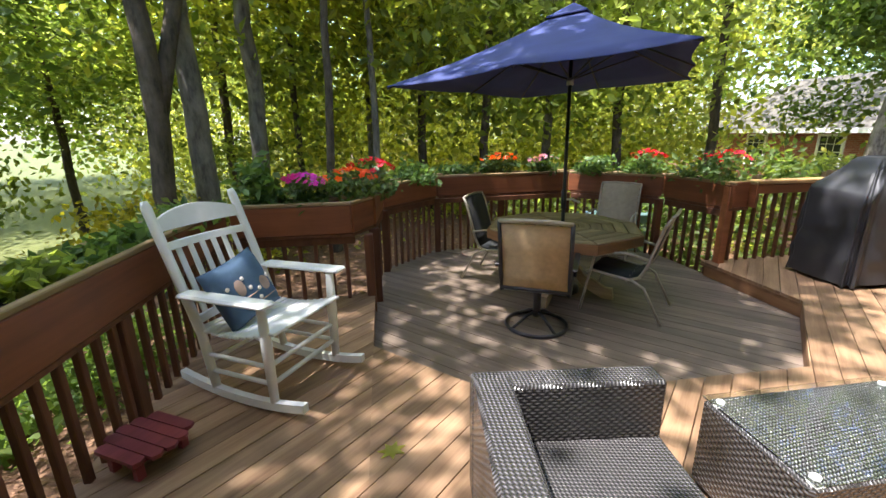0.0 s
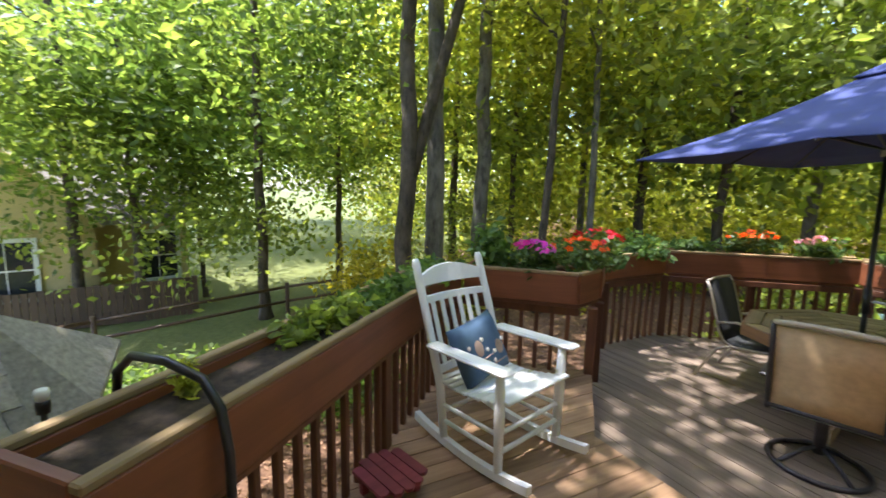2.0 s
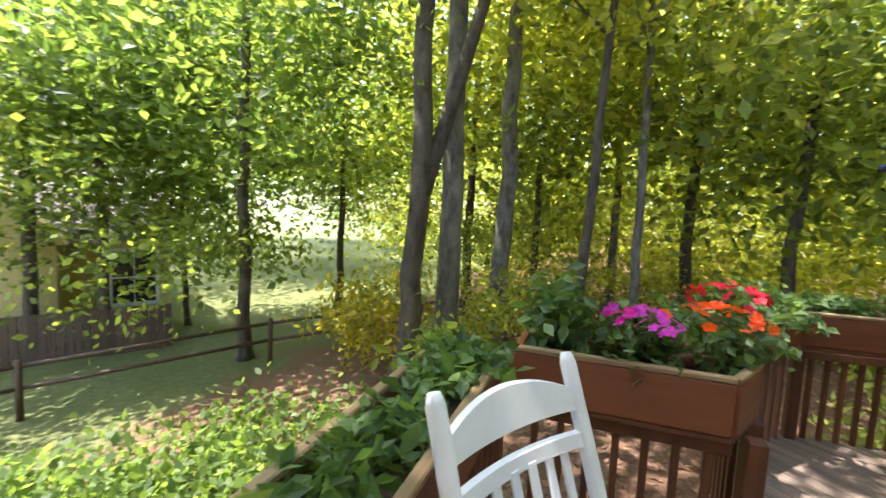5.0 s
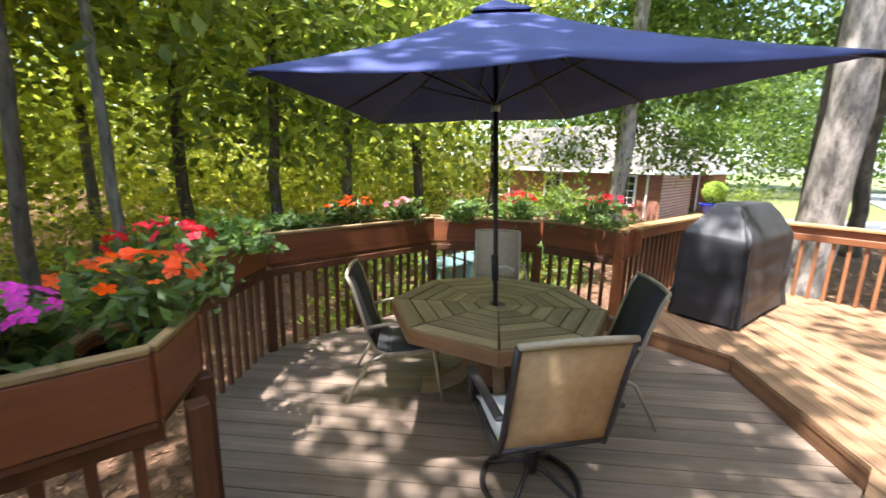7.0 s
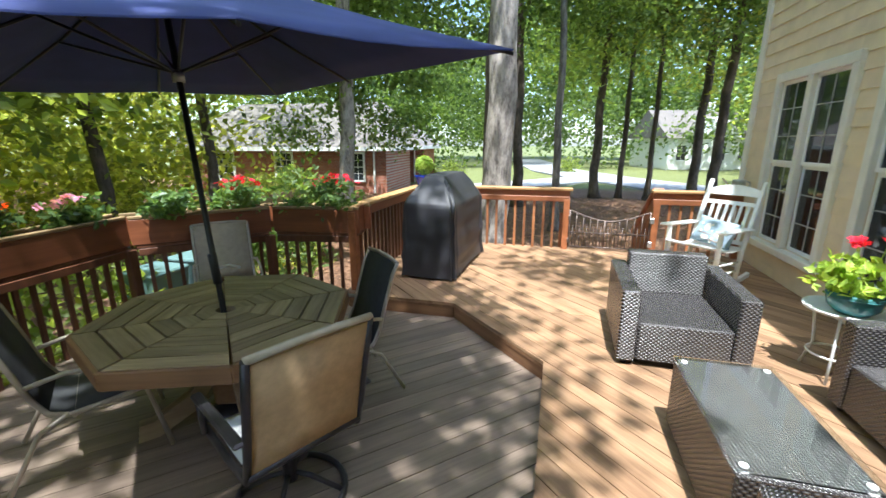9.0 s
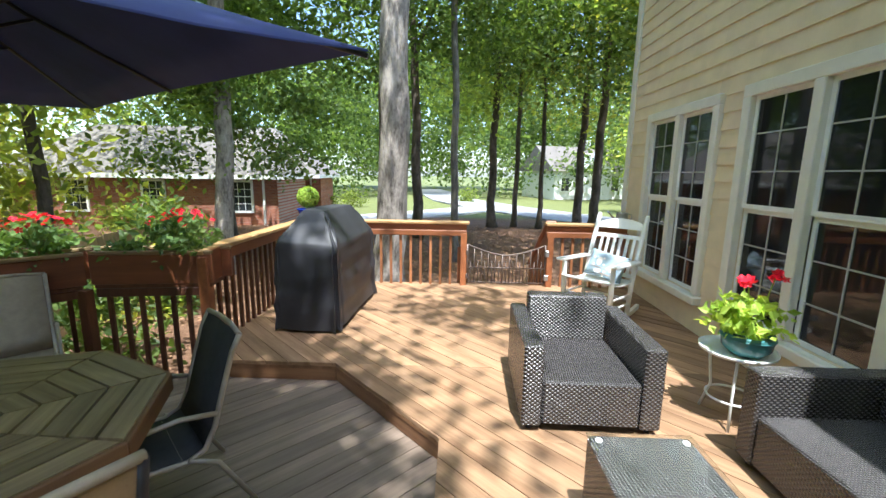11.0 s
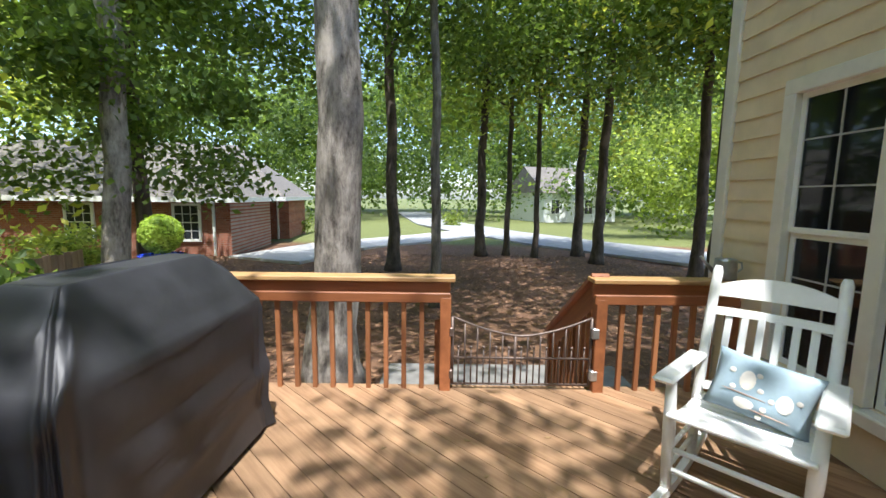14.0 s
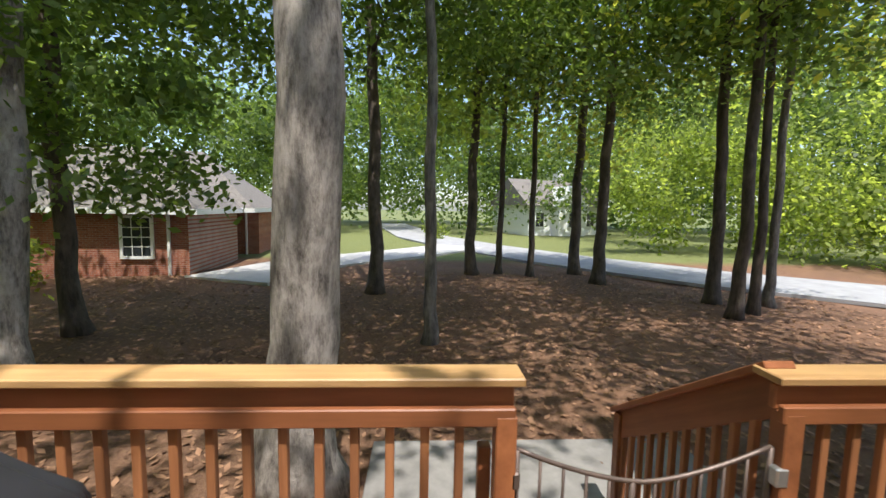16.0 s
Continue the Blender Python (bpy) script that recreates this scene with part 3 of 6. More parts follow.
def siding_wall(name, axis, plane, lo, hi, z0, z1, outward, mat, openings, label, thick=0.2):
    """A lapped wall along x (axis 'x', at y = plane) or along y: one slanted board object per course, cut at the openings."""
    root = thing(name, label, "wall", kind="structure")
    bm = bm_new()
    spans = []
    cuts = sorted({lo, hi, *[o[0] for o in openings], *[o[1] for o in openings]})
    for a, b in zip(cuts, cuts[1:]):
        zs = [(z0, z1)]
        for oa, ob_, oz0, oz1 in openings:
            if oa <= a and b <= ob_:
                zs = [(z0, oz0), (oz1, z1)]
        spans += [(a, b, *z) for z in zs]
    mid = plane - outward * (thick / 2 + 0.014)
    for a, b, c, d in spans:
        if axis == "x":
            add_box(bm, (a + b) / 2, mid, (c + d) / 2, b - a, thick, d - c)
        else:
            add_box(bm, mid, (a + b) / 2, (c + d) / 2, thick, b - a, d - c)
    part("sheathing", bm, mat, root)
    exposure, k, made = 0.165, 0, {}
    z = z0
    while z < z1 - 0.02:
        h = min(exposure, z1 - z)
        for a, b, c, d in spans:
            lo_z, hi_z = max(z, c), min(z + h, d)
            if hi_z - lo_z < 0.02:
                continue
            key = (round(b - a, 4), round(hi_z - lo_z, 4))
            if key not in made:
                bmk = bm_new()
                L, hh = b - a, hi_z - lo_z
                v = [bmk.verts.new(p) for p in ((0, 0, 0), (L, 0, 0), (L, 0.02, 0), (0, 0.02, 0), (0, -0.004, hh), (L, -0.004, hh), (L, 0.005, hh), (0, 0.005, hh))]
                for f in ((0, 1, 2, 3), (4, 7, 6, 5), (3, 2, 6, 7), (0, 4, 5, 1), (0, 3, 7, 4), (1, 5, 6, 2)):
                    bmk.faces.new([v[i] for i in f])
                made[key] = mesh_of("siding_board", bmk, mat)
            ob = part("siding_board", made[key], mat, root)
            if axis == "x":
                ob.matrix_basis = Matrix.Translation((a, plane - 0.014, lo_z)) if outward > 0 else pose(b, plane + 0.014, lo_z, 0, 0, 180)
            else:
                ob.matrix_basis = pose(plane - 0.014 * outward, b if outward > 0 else a, lo_z, 0, 0, -90 if outward > 0 else 90)
        z += exposure
    return root


M_PANE, _nt, _bs = material("window_glass")
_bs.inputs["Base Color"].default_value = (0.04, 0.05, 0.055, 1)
_bs.inputs["Roughness"].default_value = 0.04
_bs.inputs["Specular IOR Level"].default_value = 0.8
_bs.inputs["Transmission Weight"].default_value = 0.75
_bs.inputs["IOR"].default_value = 1.45


M_GRILLE = plain("grille_paint", (0.42, 0.41, 0.39), 0.5, vary=0.06)


def window_pair(x0, x1, z0, z1, name, label):
    """Two double-hung sashes with grilles in one cased opening of the south wall."""
    root = thing(name, label, "window", Matrix.Translation((x0, WALL_Y, z0)), kind="structure")
    w, h, c = x1 - x0, z1 - z0, 0.105
    for cx, cz, sx, sz, n in ((w / 2, h - c / 2, w, c, "casing"), (c / 2, h / 2, c, h - 2 * c, "casing"), (w - c / 2, h / 2, c, h - 2 * c, "casing"), (w / 2, h / 2, 0.1, h - 2 * c, "mullion")):
        part(n, add_box(bm_new(), cx, 0.012, cz, sx, 0.07, sz, bevel=0.006), M_TRIM, root)
    part("window_sill", add_box(bm_new(), w / 2, 0.03, c / 2, w + 0.04, 0.12, c * 0.85, bevel=0.01), M_TRIM, root)
    for a, b in ((c, w / 2 - 0.05), (w / 2 + 0.05, w - c)):
        mid = h * 0.5
        for za, zb, yy in ((mid, h - c, -0.02), (c, mid, -0.045)):
            sash = part("sash", bm_new(), M_WHITE, root)
            bm = bm_new()
            add_box(bm, (a + b) / 2, yy, zb - 0.02, b - a, 0.03, 0.04)
            add_box(bm, (a + b) / 2, yy, za + 0.02, b - a, 0.03, 0.04)
            add_box(bm, a + 0.02, yy, (za + zb) / 2, 0.04, 0.03, zb - za - 0.08)
            add_box(bm, b - 0.02, yy, (za + zb) / 2, 0.04, 0.03, zb - za - 0.08)
            bm.to_mesh(sash.data)
            bm.free()
            g = bm_new()
            add_box(g, (a + b) / 2, yy + 0.008, (za + zb) / 2, 0.011, 0.008, zb - za - 0.08)
            for k in (1, 2):
                add_box(g, (a + b) / 2, yy + 0.0078, za + (zb - za) * k / 3, b - a - 0.08, 0.0078, 0.011)
            part("grille", g, M_GRILLE, sash)
            p = part("pane", add_box(bm_new(), (a + b) / 2, yy, (za + zb) / 2, b - a - 0.076, 0.006, zb - za - 0.076), M_PANE, sash)
            p.visible_shadow = False
    return root


WIN = [(5.46, 7.03, 0.30, 2.45), (3.50, 5.12, 0.30, 2.45)]
siding_wall("wall_south", "x", WALL_Y, -1.35, 7.62, -0.05, 5.4, 1, M_SIDING, [(a + 0.1, b - 0.1, c + 0.1, d - 0.1) for a, b, c, d in WIN], "tan lapped siding on the house wall beside the deck")
window_pair(*WIN[0], "window_1", "white double-hung window pair with grilles")
window_pair(*WIN[1], "window_2", "white double-hung window pair with grilles")
setting("trim", add_box(bm_new(), 7.66, WALL_Y - 0.03, 2.2, 0.13, 0.12, 6.6, bevel=0.008), M_TRIM, "white corner board on the house", "trim")
setting("trim", add_box(bm_new(), 7.735, WALL_Y - 0.06, 2.2, 0.05, 0.05, 6.6, bevel=0.02), M_WHITE, "white downspout by the house corner", "downspout")
# room behind the windows; its indoor shade is put into the dark wall colour
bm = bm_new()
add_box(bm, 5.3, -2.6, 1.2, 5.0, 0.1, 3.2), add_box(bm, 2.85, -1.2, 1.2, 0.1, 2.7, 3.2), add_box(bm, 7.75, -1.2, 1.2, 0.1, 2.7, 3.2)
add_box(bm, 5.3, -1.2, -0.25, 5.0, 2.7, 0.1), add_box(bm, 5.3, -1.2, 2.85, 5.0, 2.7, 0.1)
setting("wall_room", bm, plain("room_dim_tone", (0.16, 0.15, 0.14), 0.8), "interior walls behind the windows, coloured dark for indoor shade", "wall")
setting("wall_east", add_box(bm_new(), 7.6, -3.9, 2.2, 0.2, 8.0, 6.6), M_SIDING, "tan side wall of the house", "wall")
setting("wall_foundation", add_box(bm_new(), 3.2, WALL_Y - 0.16, -0.6, 9.0, 0.2, 1.1), plain("foundation", (0.3, 0.27, 0.23), 0.9), "concrete foundation under the house wall", "wall")
bm = bm_new()
v = [bm.verts.new(p) for p in ((-4.2, 0.55, 5.4), (7.95, 0.55, 5.4), (7.95, -7.5, 8.6), (-4.2, -7.5, 8.6), (-4.2, 0.55, 5.25), (7.95, 0.55, 5.25), (7.95, -7.5, 8.45), (-4.2, -7.5, 8.45))]
for f in ((0, 1, 2, 3), (4, 7, 6, 5), (0, 4, 5, 1), (1, 5, 6, 2), (2, 6, 7, 3), (3, 7, 4, 0)):
    bm.faces.new([v[i] for i in f])
setting("roof", bm, M_ROOF, "shingled house roof above the deck wall", "roof")

# west wing
siding_wall("wall_west_wing", "y", -1.35, WALL_Y, 1.13, -1.6, 5.3, 1, M_SIDING, [], "tan lapped siding on the house wing")
setting("trim_wing", add_box(bm_new(), -1.38, 1.215, 1.9, 0.12, 0.13, 7.0, bevel=0.008), M_WHITE, "white corner board on the house wing", "trim")
setting("wall_wing_return", add_box(bm_new(), -2.05, 1.14, 1.9, 1.2, 0.16, 7.0), M_SIDING2, "tan siding on the wing's return wall", "wall")
siding_wall("wall_far_wing", "y", -2.62, 1.28, 2.02, -1.6, 5.3, 1, M_SIDING2, [], "sunlit tan lapped siding beyond the planter")
setting("trim_far_wing", add_box(bm_new(), -2.64, 2.065, 1.9, 0.1, 0.1, 7.0, bevel=0.008), M_WHITE, "white corner board on the far wing", "trim")
setting("wall_far_wing_side", add_box(bm_new(), -5.2, 1.94, 1.9, 5.0, 0.16, 7.0), M_SIDING2, "side wall of the far wing", "wall")


def small_roof():
    root = thing("bay_roof", "weathered grey shingled roof over a small bay", "roof", kind="structure")
    p1, p2 = Vector((-2.6, 1.30, 0.60)), Vector((-2.6, 2.10, 0.97))
    q1, q2 = Vector((-2.35, 1.32, 0.42)), Vector((-1.93, 2.04, 0.28))
    corner, tip = Vector((-2.22, 2.42, 0.36)), Vector((-2.75, 2.92, 0.50))
    n = ((p2 - p1).cross(q2 - p1)).normalized()
    n = n if n.z > 0 else -n
    bm = bm_new()
    for loop in ((p1, q1, q2, corner, p2), (p2, corner, tip)):
        a = [bm.verts.new(v) for v in loop]
        b = [bm.verts.new(v - Vector((0, 0, 0.04))) for v in loop]
        bm.faces.new(a), bm.faces.new(b[::-1])
        for k in range(len(a)):
            bm.faces.new((a[k], b[k], b[(k + 1) % len(a)], a[(k + 1) % len(a)]))
    part("deck_board", bm, M_SHINGLE, root)
    rows, shared = 5, None
    rng = random.Random(9)
    for r in range(rows):
        for c in range(5):
            s0, s1 = r / rows, (r + 1.25) / rows
            left0, right0 = p1.lerp(q1, s0), p2.lerp(corner, s0) if s0 < 1 else corner
            for cc in (c,):
                u0 = (cc + (0.5 if r % 2 else 0)) / 5
                u1 = min(1.0, u0 + 0.19)
                if u0 > 0.97:
                    continue
                top0, top1 = p1.lerp(p2, u0), p1.lerp(p2, u1)
                bot0, bot1 = q1.lerp(q2, u0), q1.lerp(q2, u1)
                pts = [top0.lerp(bot0, s0), top1.lerp(bot1, s0), top1.lerp(bot1, min(1.03, s1)), top0.lerp(bot0, min(1.03, s1))]
                bmk = bm_new()
                lift = 0.008 + 0.004 * rng.random()
                hi = [bmk.verts.new(p + n * (lift if k < 2 else lift + 0.012)) for k, p in enumerate(pts)]
                lo = [bmk.verts.new(p + n * 0.002) for p in pts]
                bmk.faces.new(hi), bmk.faces.new(lo[::-1])
                for k in range(4):
                    bmk.faces.new((hi[k], lo[k], lo[(k + 1) % 4], hi[(k + 1) % 4]))
                part("shingle", bmk, M_SHINGLE, root)
    bmf = bm_new()
    add_tube(bmf, [q1 - Vector((0, 0, 0.09)), q2 - Vector((0, 0, 0.09))], 0.075, 4)
    part("fascia", bmf, M_WHITE, root)
    bmw = bm_new()
    add_prism(bmw, [(-2.6, 1.36), (-2.36, 1.36), (-2.0, 2.0), (-2.25, 2.36), (-2.6, 2.5)], -1.8, 0.24)
    part("bay_wall", bmw, M_SIDING2, root)


_m, _nt, _bs = material("shingle_tab")
_n = noise_tex(_nt, 30, 6)
_nt.links.new(random_tone(_nt, ramp(_nt, _n, [(0.3, (0.24, 0.22, 0.195)), (0.7, (0.46, 0.415, 0.36))]), 0.65, 1.3), _bs.inputs["Base Color"])
_bs.inputs["Roughness"].default_value = 0.95
bump(_nt, _bs, _n, 0.6, 0.004)
M_SHINGLE = _m
small_roof()

# ---------------- rails and planters ----------------
LOW = -0.17
BAL = mesh_of("baluster", add_box(bm_new(), 0, 0, 0.5, 0.036, 0.036, 1.0, bevel=0.004), M_BALU)
BAL2 = mesh_of("baluster", add_box(bm_new(), 0, 0, 0.5, 0.038, 0.038, 1.0, bevel=0.004), M_BALU2)


def rail_run(root, a, b, z0, z1, spacing=0.115, mesh=BAL, skip=0.06):
    a, b = Vector(a), Vector(b)
    d = b - a
    L = d.length
    n = max(1, int((L - 2 * skip) / spacing))
    ang = math.atan2(d.y, d.x)
    for k in range(n):
        p = a + d * ((skip + (L - 2 * skip) * (k + 0.5) / n) / L)
        ob = part("baluster", mesh, None, root)
        ob.matrix_basis = Matrix.Translation((p.x, p.y, z0)) @ Matrix.Rotation(ang, 4, "Z") @ Matrix.Diagonal((1, 1, z1 - z0, 1))


def post_at(root, x, y, z0, z1, mat, s=0.09, rz=0.0):
    return part("post", add_box(bm_new(), x, y, (z0 + z1) / 2, s, s, z1 - z0, rz, 0.006), mat, root)


def beam(root, name, a, b, z0, z1, width, mat, shift=0.0, ext=0.0):
    """A board on edge from a to b, its local x along the run; shift moves it to the left of the run."""
    a, b = Vector(a), Vector(b)
    d = b - a
    L = d.length + 2 * ext
    ob = part(name, add_box(bm_new(), 0, 0, 0, L, width, z1 - z0, bevel=min(0.006, width / 4)), mat, root)
    n = Vector((-d.y, d.x)).normalized()
    c = (a + b) / 2 + n * shift
    ob.matrix_basis = Matrix.Translation((c.x, c.y, (z0 + z1) / 2)) @ Matrix.Rotation(math.atan2(d.y, d.x), 4, "Z")
    return ob


def planter(label, a, b, depth, side, z0=0.66, z1=0.95, ends=(True, True), soil=True, ext=0.0):
    """A long box along the rail from a to b; it hangs out on the given side (1: left of the run)."""
    root = thing("planter_box", label, "planter")
    a, b = Vector(a), Vector(b)
    beam(root, "front_board", a, b, z0, z1 - 0.032, 0.04, M_PLANTER, side * 0.02, ext)
    beam(root, "back_board", a, b, z0, z1 - 0.032, 0.04, M_PLANTER, side * (depth - 0.02), ext * 4)
    beam(root, "top_edge", a, b, z1 - 0.03, z1, 0.045, M_TOPEDGE, side * 0.02, ext)
    beam(root, "top_edge", a, b, z1 - 0.03, z1, 0.045, M_TOPEDGE, side * (depth - 0.02), ext * 4)
    d = (b - a).normalized()
    n = Vector((-d.y, d.x)) * side
    for e, p, s in ((ends[0], a, 1), (ends[1], b, -1)):
        if e:
            c = p + d * 0.02 * s
            beam(root, "end_board", c + n * 0.042, c + n * (depth - 0.042), z0, z1 - 0.004, 0.04, M_PLANTER)
    beam(root, "bottom_board", a, b, z0 - 0.035, z0 - 0.002, depth * 0.96, M_BALU, side * depth / 2)
    if soil:
        beam(root, "soil", a + d * 0.05, b - d * 0.05, z1 - 0.16, z1 - 0.07, depth - 0.09, M_SOIL, side * depth / 2)
    return root


NODES = [(0.64, 4.98), (0.74, 5.95), (1.50, 6.74), (3.52, 6.86), (4.46, 5.98), (4.62, 4.97)]
# west planter above the upper deck's edge
planter("long stained planter box with climbing leaves on the deck rail", (-0.62, 4.62), (-0.62, 1.42), 0.40, -1, ends=(False, True))
planter("short stained planter box on the deck rail", (-0.60, 4.64), (0.44, 4.64), 0.36, 1, ends=(True, False))
planter("angled stained planter box end", (0.46, 4.65), (0.64, 4.97), 0.34, 1, ends=(False, False), soil=True)
planter("stained planter box on the octagonal deck rail", (0.66, 5.03), (0.735, 5.93), 0.30, 1, ends=(True, False), ext=0.02)
planter("stained planter box on the octagonal deck rail", (0.76, 5.97), (1.485, 6.73), 0.30, 1, ends=(False, False), z1=0.946, ext=0.02)
planter("stained planter box on the octagonal deck rail", (1.53, 6.76), (3.50, 6.87), 0.30, 1, ends=(False, False), z1=0.953, ext=0.03)
planter("stained planter box on the octagonal deck rail", (3.55, 6.84), (4.44, 6.00), 0.30, 1, ends=(False, False), z1=0.947, ext=0.03)
planter("stained planter box on the octagonal deck rail", (4.475, 5.94), (4.62, 5.0), 0.30, 1, ends=(False, True), z1=0.951, ext=0.02)

rail = thing("railing", "dark brown balusters and posts under the planter boxes", "railing", kind="structure")
for x, y in ((-0.69, 1.5), (-0.69, 3.1), (-0.69, 4.7)):
    post_at(rail, x, y, -0.9, 0.62, M_BALU)
rail_run(rail, (-0.68, 1.5), (-0.68, 4.66), -0.18, 0.625, 0.125)
rail_run(rail, (-0.6, 4.72), (0.5, 4.72), -0.18, 0.625, 0.13)
beam(rail, "rail_board", (-0.62, 4.70), (0.46, 4.70), 0.55, 0.622, 0.04, M_BALU)
for i, (p, q) in enumerate(zip(NODES, NODES[1:])):
    p, q = Vector(p), Vector(q)
    n = Vector((-(q - p).y, (q - p).x)).normalized()
    rail_run(rail, p + n * 0.06, q + n * 0.06, LOW - 0.2, 0.625, 0.118)
    beam(rail, "rail_board", p, q, 0.55, 0.622, 0.04, M_BALU, 0.03, -0.05)
for x, y in NODES[:-1] + [(0.58, 4.74), (2.5, 6.9)]:
    post_at(rail, x, y + 0.03, -1.6, 0.62, M_BALU, 0.085)

rail2 = thing("railing_cedar", "orange-brown cedar deck railing with a flat cap", "railing", kind="structure")
post_at(rail2, 4.64, 5.06, -1.2, 0.9, M_RAIL, 0.09)
post_at(rail2, 7.26, 5.1, -1.0, 0.9, M_RAIL, 0.09)
rail_run(rail2, (4.68, 5.12), (7.2, 5.12), -0.15, 0.86, 0.125)
beam(rail2, "rail_board", (4.66, 5.085), (7.22, 5.085), 0.80, 0.905, 0.04, M_RAIL)
beam(rail2, "rail_cap", (4.60, 5.13), (7.38, 5.13), 0.912, 0.95, 0.17, M_CAP)
for x, y in ((7.23, 2.74), (7.23, 1.47)):
    post_at(rail2, x, y, -0.3, 0.79, M_RAIL, 0.09)
rail_run(rail2, (7.24, 5.0), (7.24, 2.80), -0.15, 0.8, 0.142, BAL2)
rail_run(rail2, (7.24, 1.42), (7.24, 0.42), -0.15, 0.8, 0.142, BAL2)
for ya, yb in ((5.03, 2.70), (1.53, 0.36)):
    beam(rail2, "rail_board", (7.205, ya), (7.205, yb), 0.745, 0.825, 0.038, M_RAIL)
    beam(rail2, "rail_board", (7.26, ya), (7.26, yb), 0.79, 0.905, 0.038, M_RAIL)
    beam(rail2, "rail_cap", (7.285, ya + 0.01), (7.285, yb - 0.04), 0.912, 0.95, 0.17, M_CAP)
post_at(rail2, 7.24, 0.38, -0.3, 0.79, M_RAIL, 0.08)


def stairs():
    root = thing("deck_stairs", "cedar stairs with a sloping solid rail leading down to the yard", "stairs", kind="structure")
    for k in range(4):
        for j in range(2):
            ob = part("tread", add_box(bm_new(), 0, 0, 0, 1.18, 0.135, 0.036, bevel=0.004), M_DECK, root)
            ob.matrix_basis = pose(7.38 + 0.28 * k + 0.14 * j, 2.1, -0.19 - 0.185 * k, 0, 0, 90)
    for y in (1.46, 2.74):
        bm = bm_new()
        vs = [bm.verts.new((x, yy, z)) for yy in (y - 0.02, y + 0.02) for x, z in ((7.3, -0.05), (8.6, -0.92), (8.6, -1.1), (7.3, -0.4))]
        for f in ((0, 1, 2, 3), (7, 6, 5, 4), (0, 4, 5, 1), (1, 5, 6, 2), (2, 6, 7, 3), (3, 7, 4, 0)):
            bm.faces.new([vs[i] for i in f])
        part("stringer", bm, M_RAIL, root)
    sl = lambda name, y, z, h, w, mat: part(name, add_box(bm_new(), 0, 0, 0, 1.75, w, h, bevel=0.005), mat, root)
    for y in (1.45,):
        c = sl("sloping_cap", y, 0, 0.038, 0.15, M_RAIL)
        c.matrix_basis = pose(8.05, y, 0.49, 0, 33, 0)
        c = sl("sloping_board", y, 0, 0.2, 0.04, M_RAIL)
        c.matrix_basis = pose(8.02, y, 0.37, 0, 33, 0)
        for k in range(11):
            x = 7.42 + 0.125 * k
            top = 0.36 - (x - 8.02) * 0.65
            ob = part("baluster", BAL2, None, root)
            ob.matrix_basis = Matrix.Translation((x, y, top - 0.88)) @ Matrix.Diagonal((1, 1, 0.86, 1))
        post_at(root, 8.72, y, -1.0, 0.02, M_RAIL, 0.09)
    post_at(root, 7.40, 2.80, -1.0, 0.55, M_RAIL, 0.06)
    setting("pavement", add_box(bm_new(), 9.1, 1.9, -0.93, 1.6, 3.4, 0.08, bevel=0.01), plain("concrete", (0.2, 0.19, 0.175), 0.9, vary=0.2, scale=5), "concrete pad at the foot of the stairs", "pavement")


stairs()


def gate():
    root = thing("metal_gate", "low bronze-coloured metal gate with curved top and short spear pickets", "gate")
    y0, y1, x = 1.53, 2.68, 7.235
    mid = (y0 + y1) / 2
    top = lambda y: 0.46 + 0.16 * (abs(y - mid) / (mid - y0)) ** 1.6
    part("top_rail", add_tube(bm_new(), [(x, y0 + (y1 - y0) * k / 16, top(y0 + (y1 - y0) * k / 16)) for k in range(17)], 0.011, 6), M_GATE, root)
    for z in (0.045, 0.27):
        part("cross_rail", add_tube(bm_new(), [(x, y0, z), (x, y1, z)], 0.01, 6), M_GATE, root)
    n = 22
    for k in range(n + 1):
        y = y0 + (y1 - y0) * k / n
        if k % 2 == 0:
            part("picket", add_tube(bm_new(), [(x, y, 0.04), (x, y, top(y))], 0.008 if 0 < k < n and k != 12 else 0.014, 6), M_GATE, root)
        else:
            p = part("short_picket", add_tube(bm_new(), [(x, y, 0.04), (x, y, 0.35)], 0.007, 6), M_GATE, root)
            kb = bm_new()
            bmesh.ops.create_icosphere(kb, subdivisions=1, radius=0.014, matrix=Matrix.Translation((x, y, 0.36)))
            part("knob", kb, M_GATE, p)
    for z in (0.14, 0.5):
        part("hinge", add_box(bm_new(), x - 0.03, y0 - 0.02, z, 0.05, 0.06, 0.09, bevel=0.008), M_STEEL, root)
        part("latch", add_box(bm_new(), x - 0.03, y1 + 0.015, z, 0.04, 0.04, 0.08, bevel=0.008), M_GATE, root)


M_GATE = plain("gate_bronze", (0.13, 0.095, 0.08), 0.45, 0.4)
M_STEEL = plain("hinge_steel", (0.45, 0.45, 0.45), 0.35, 0.8)
gate()


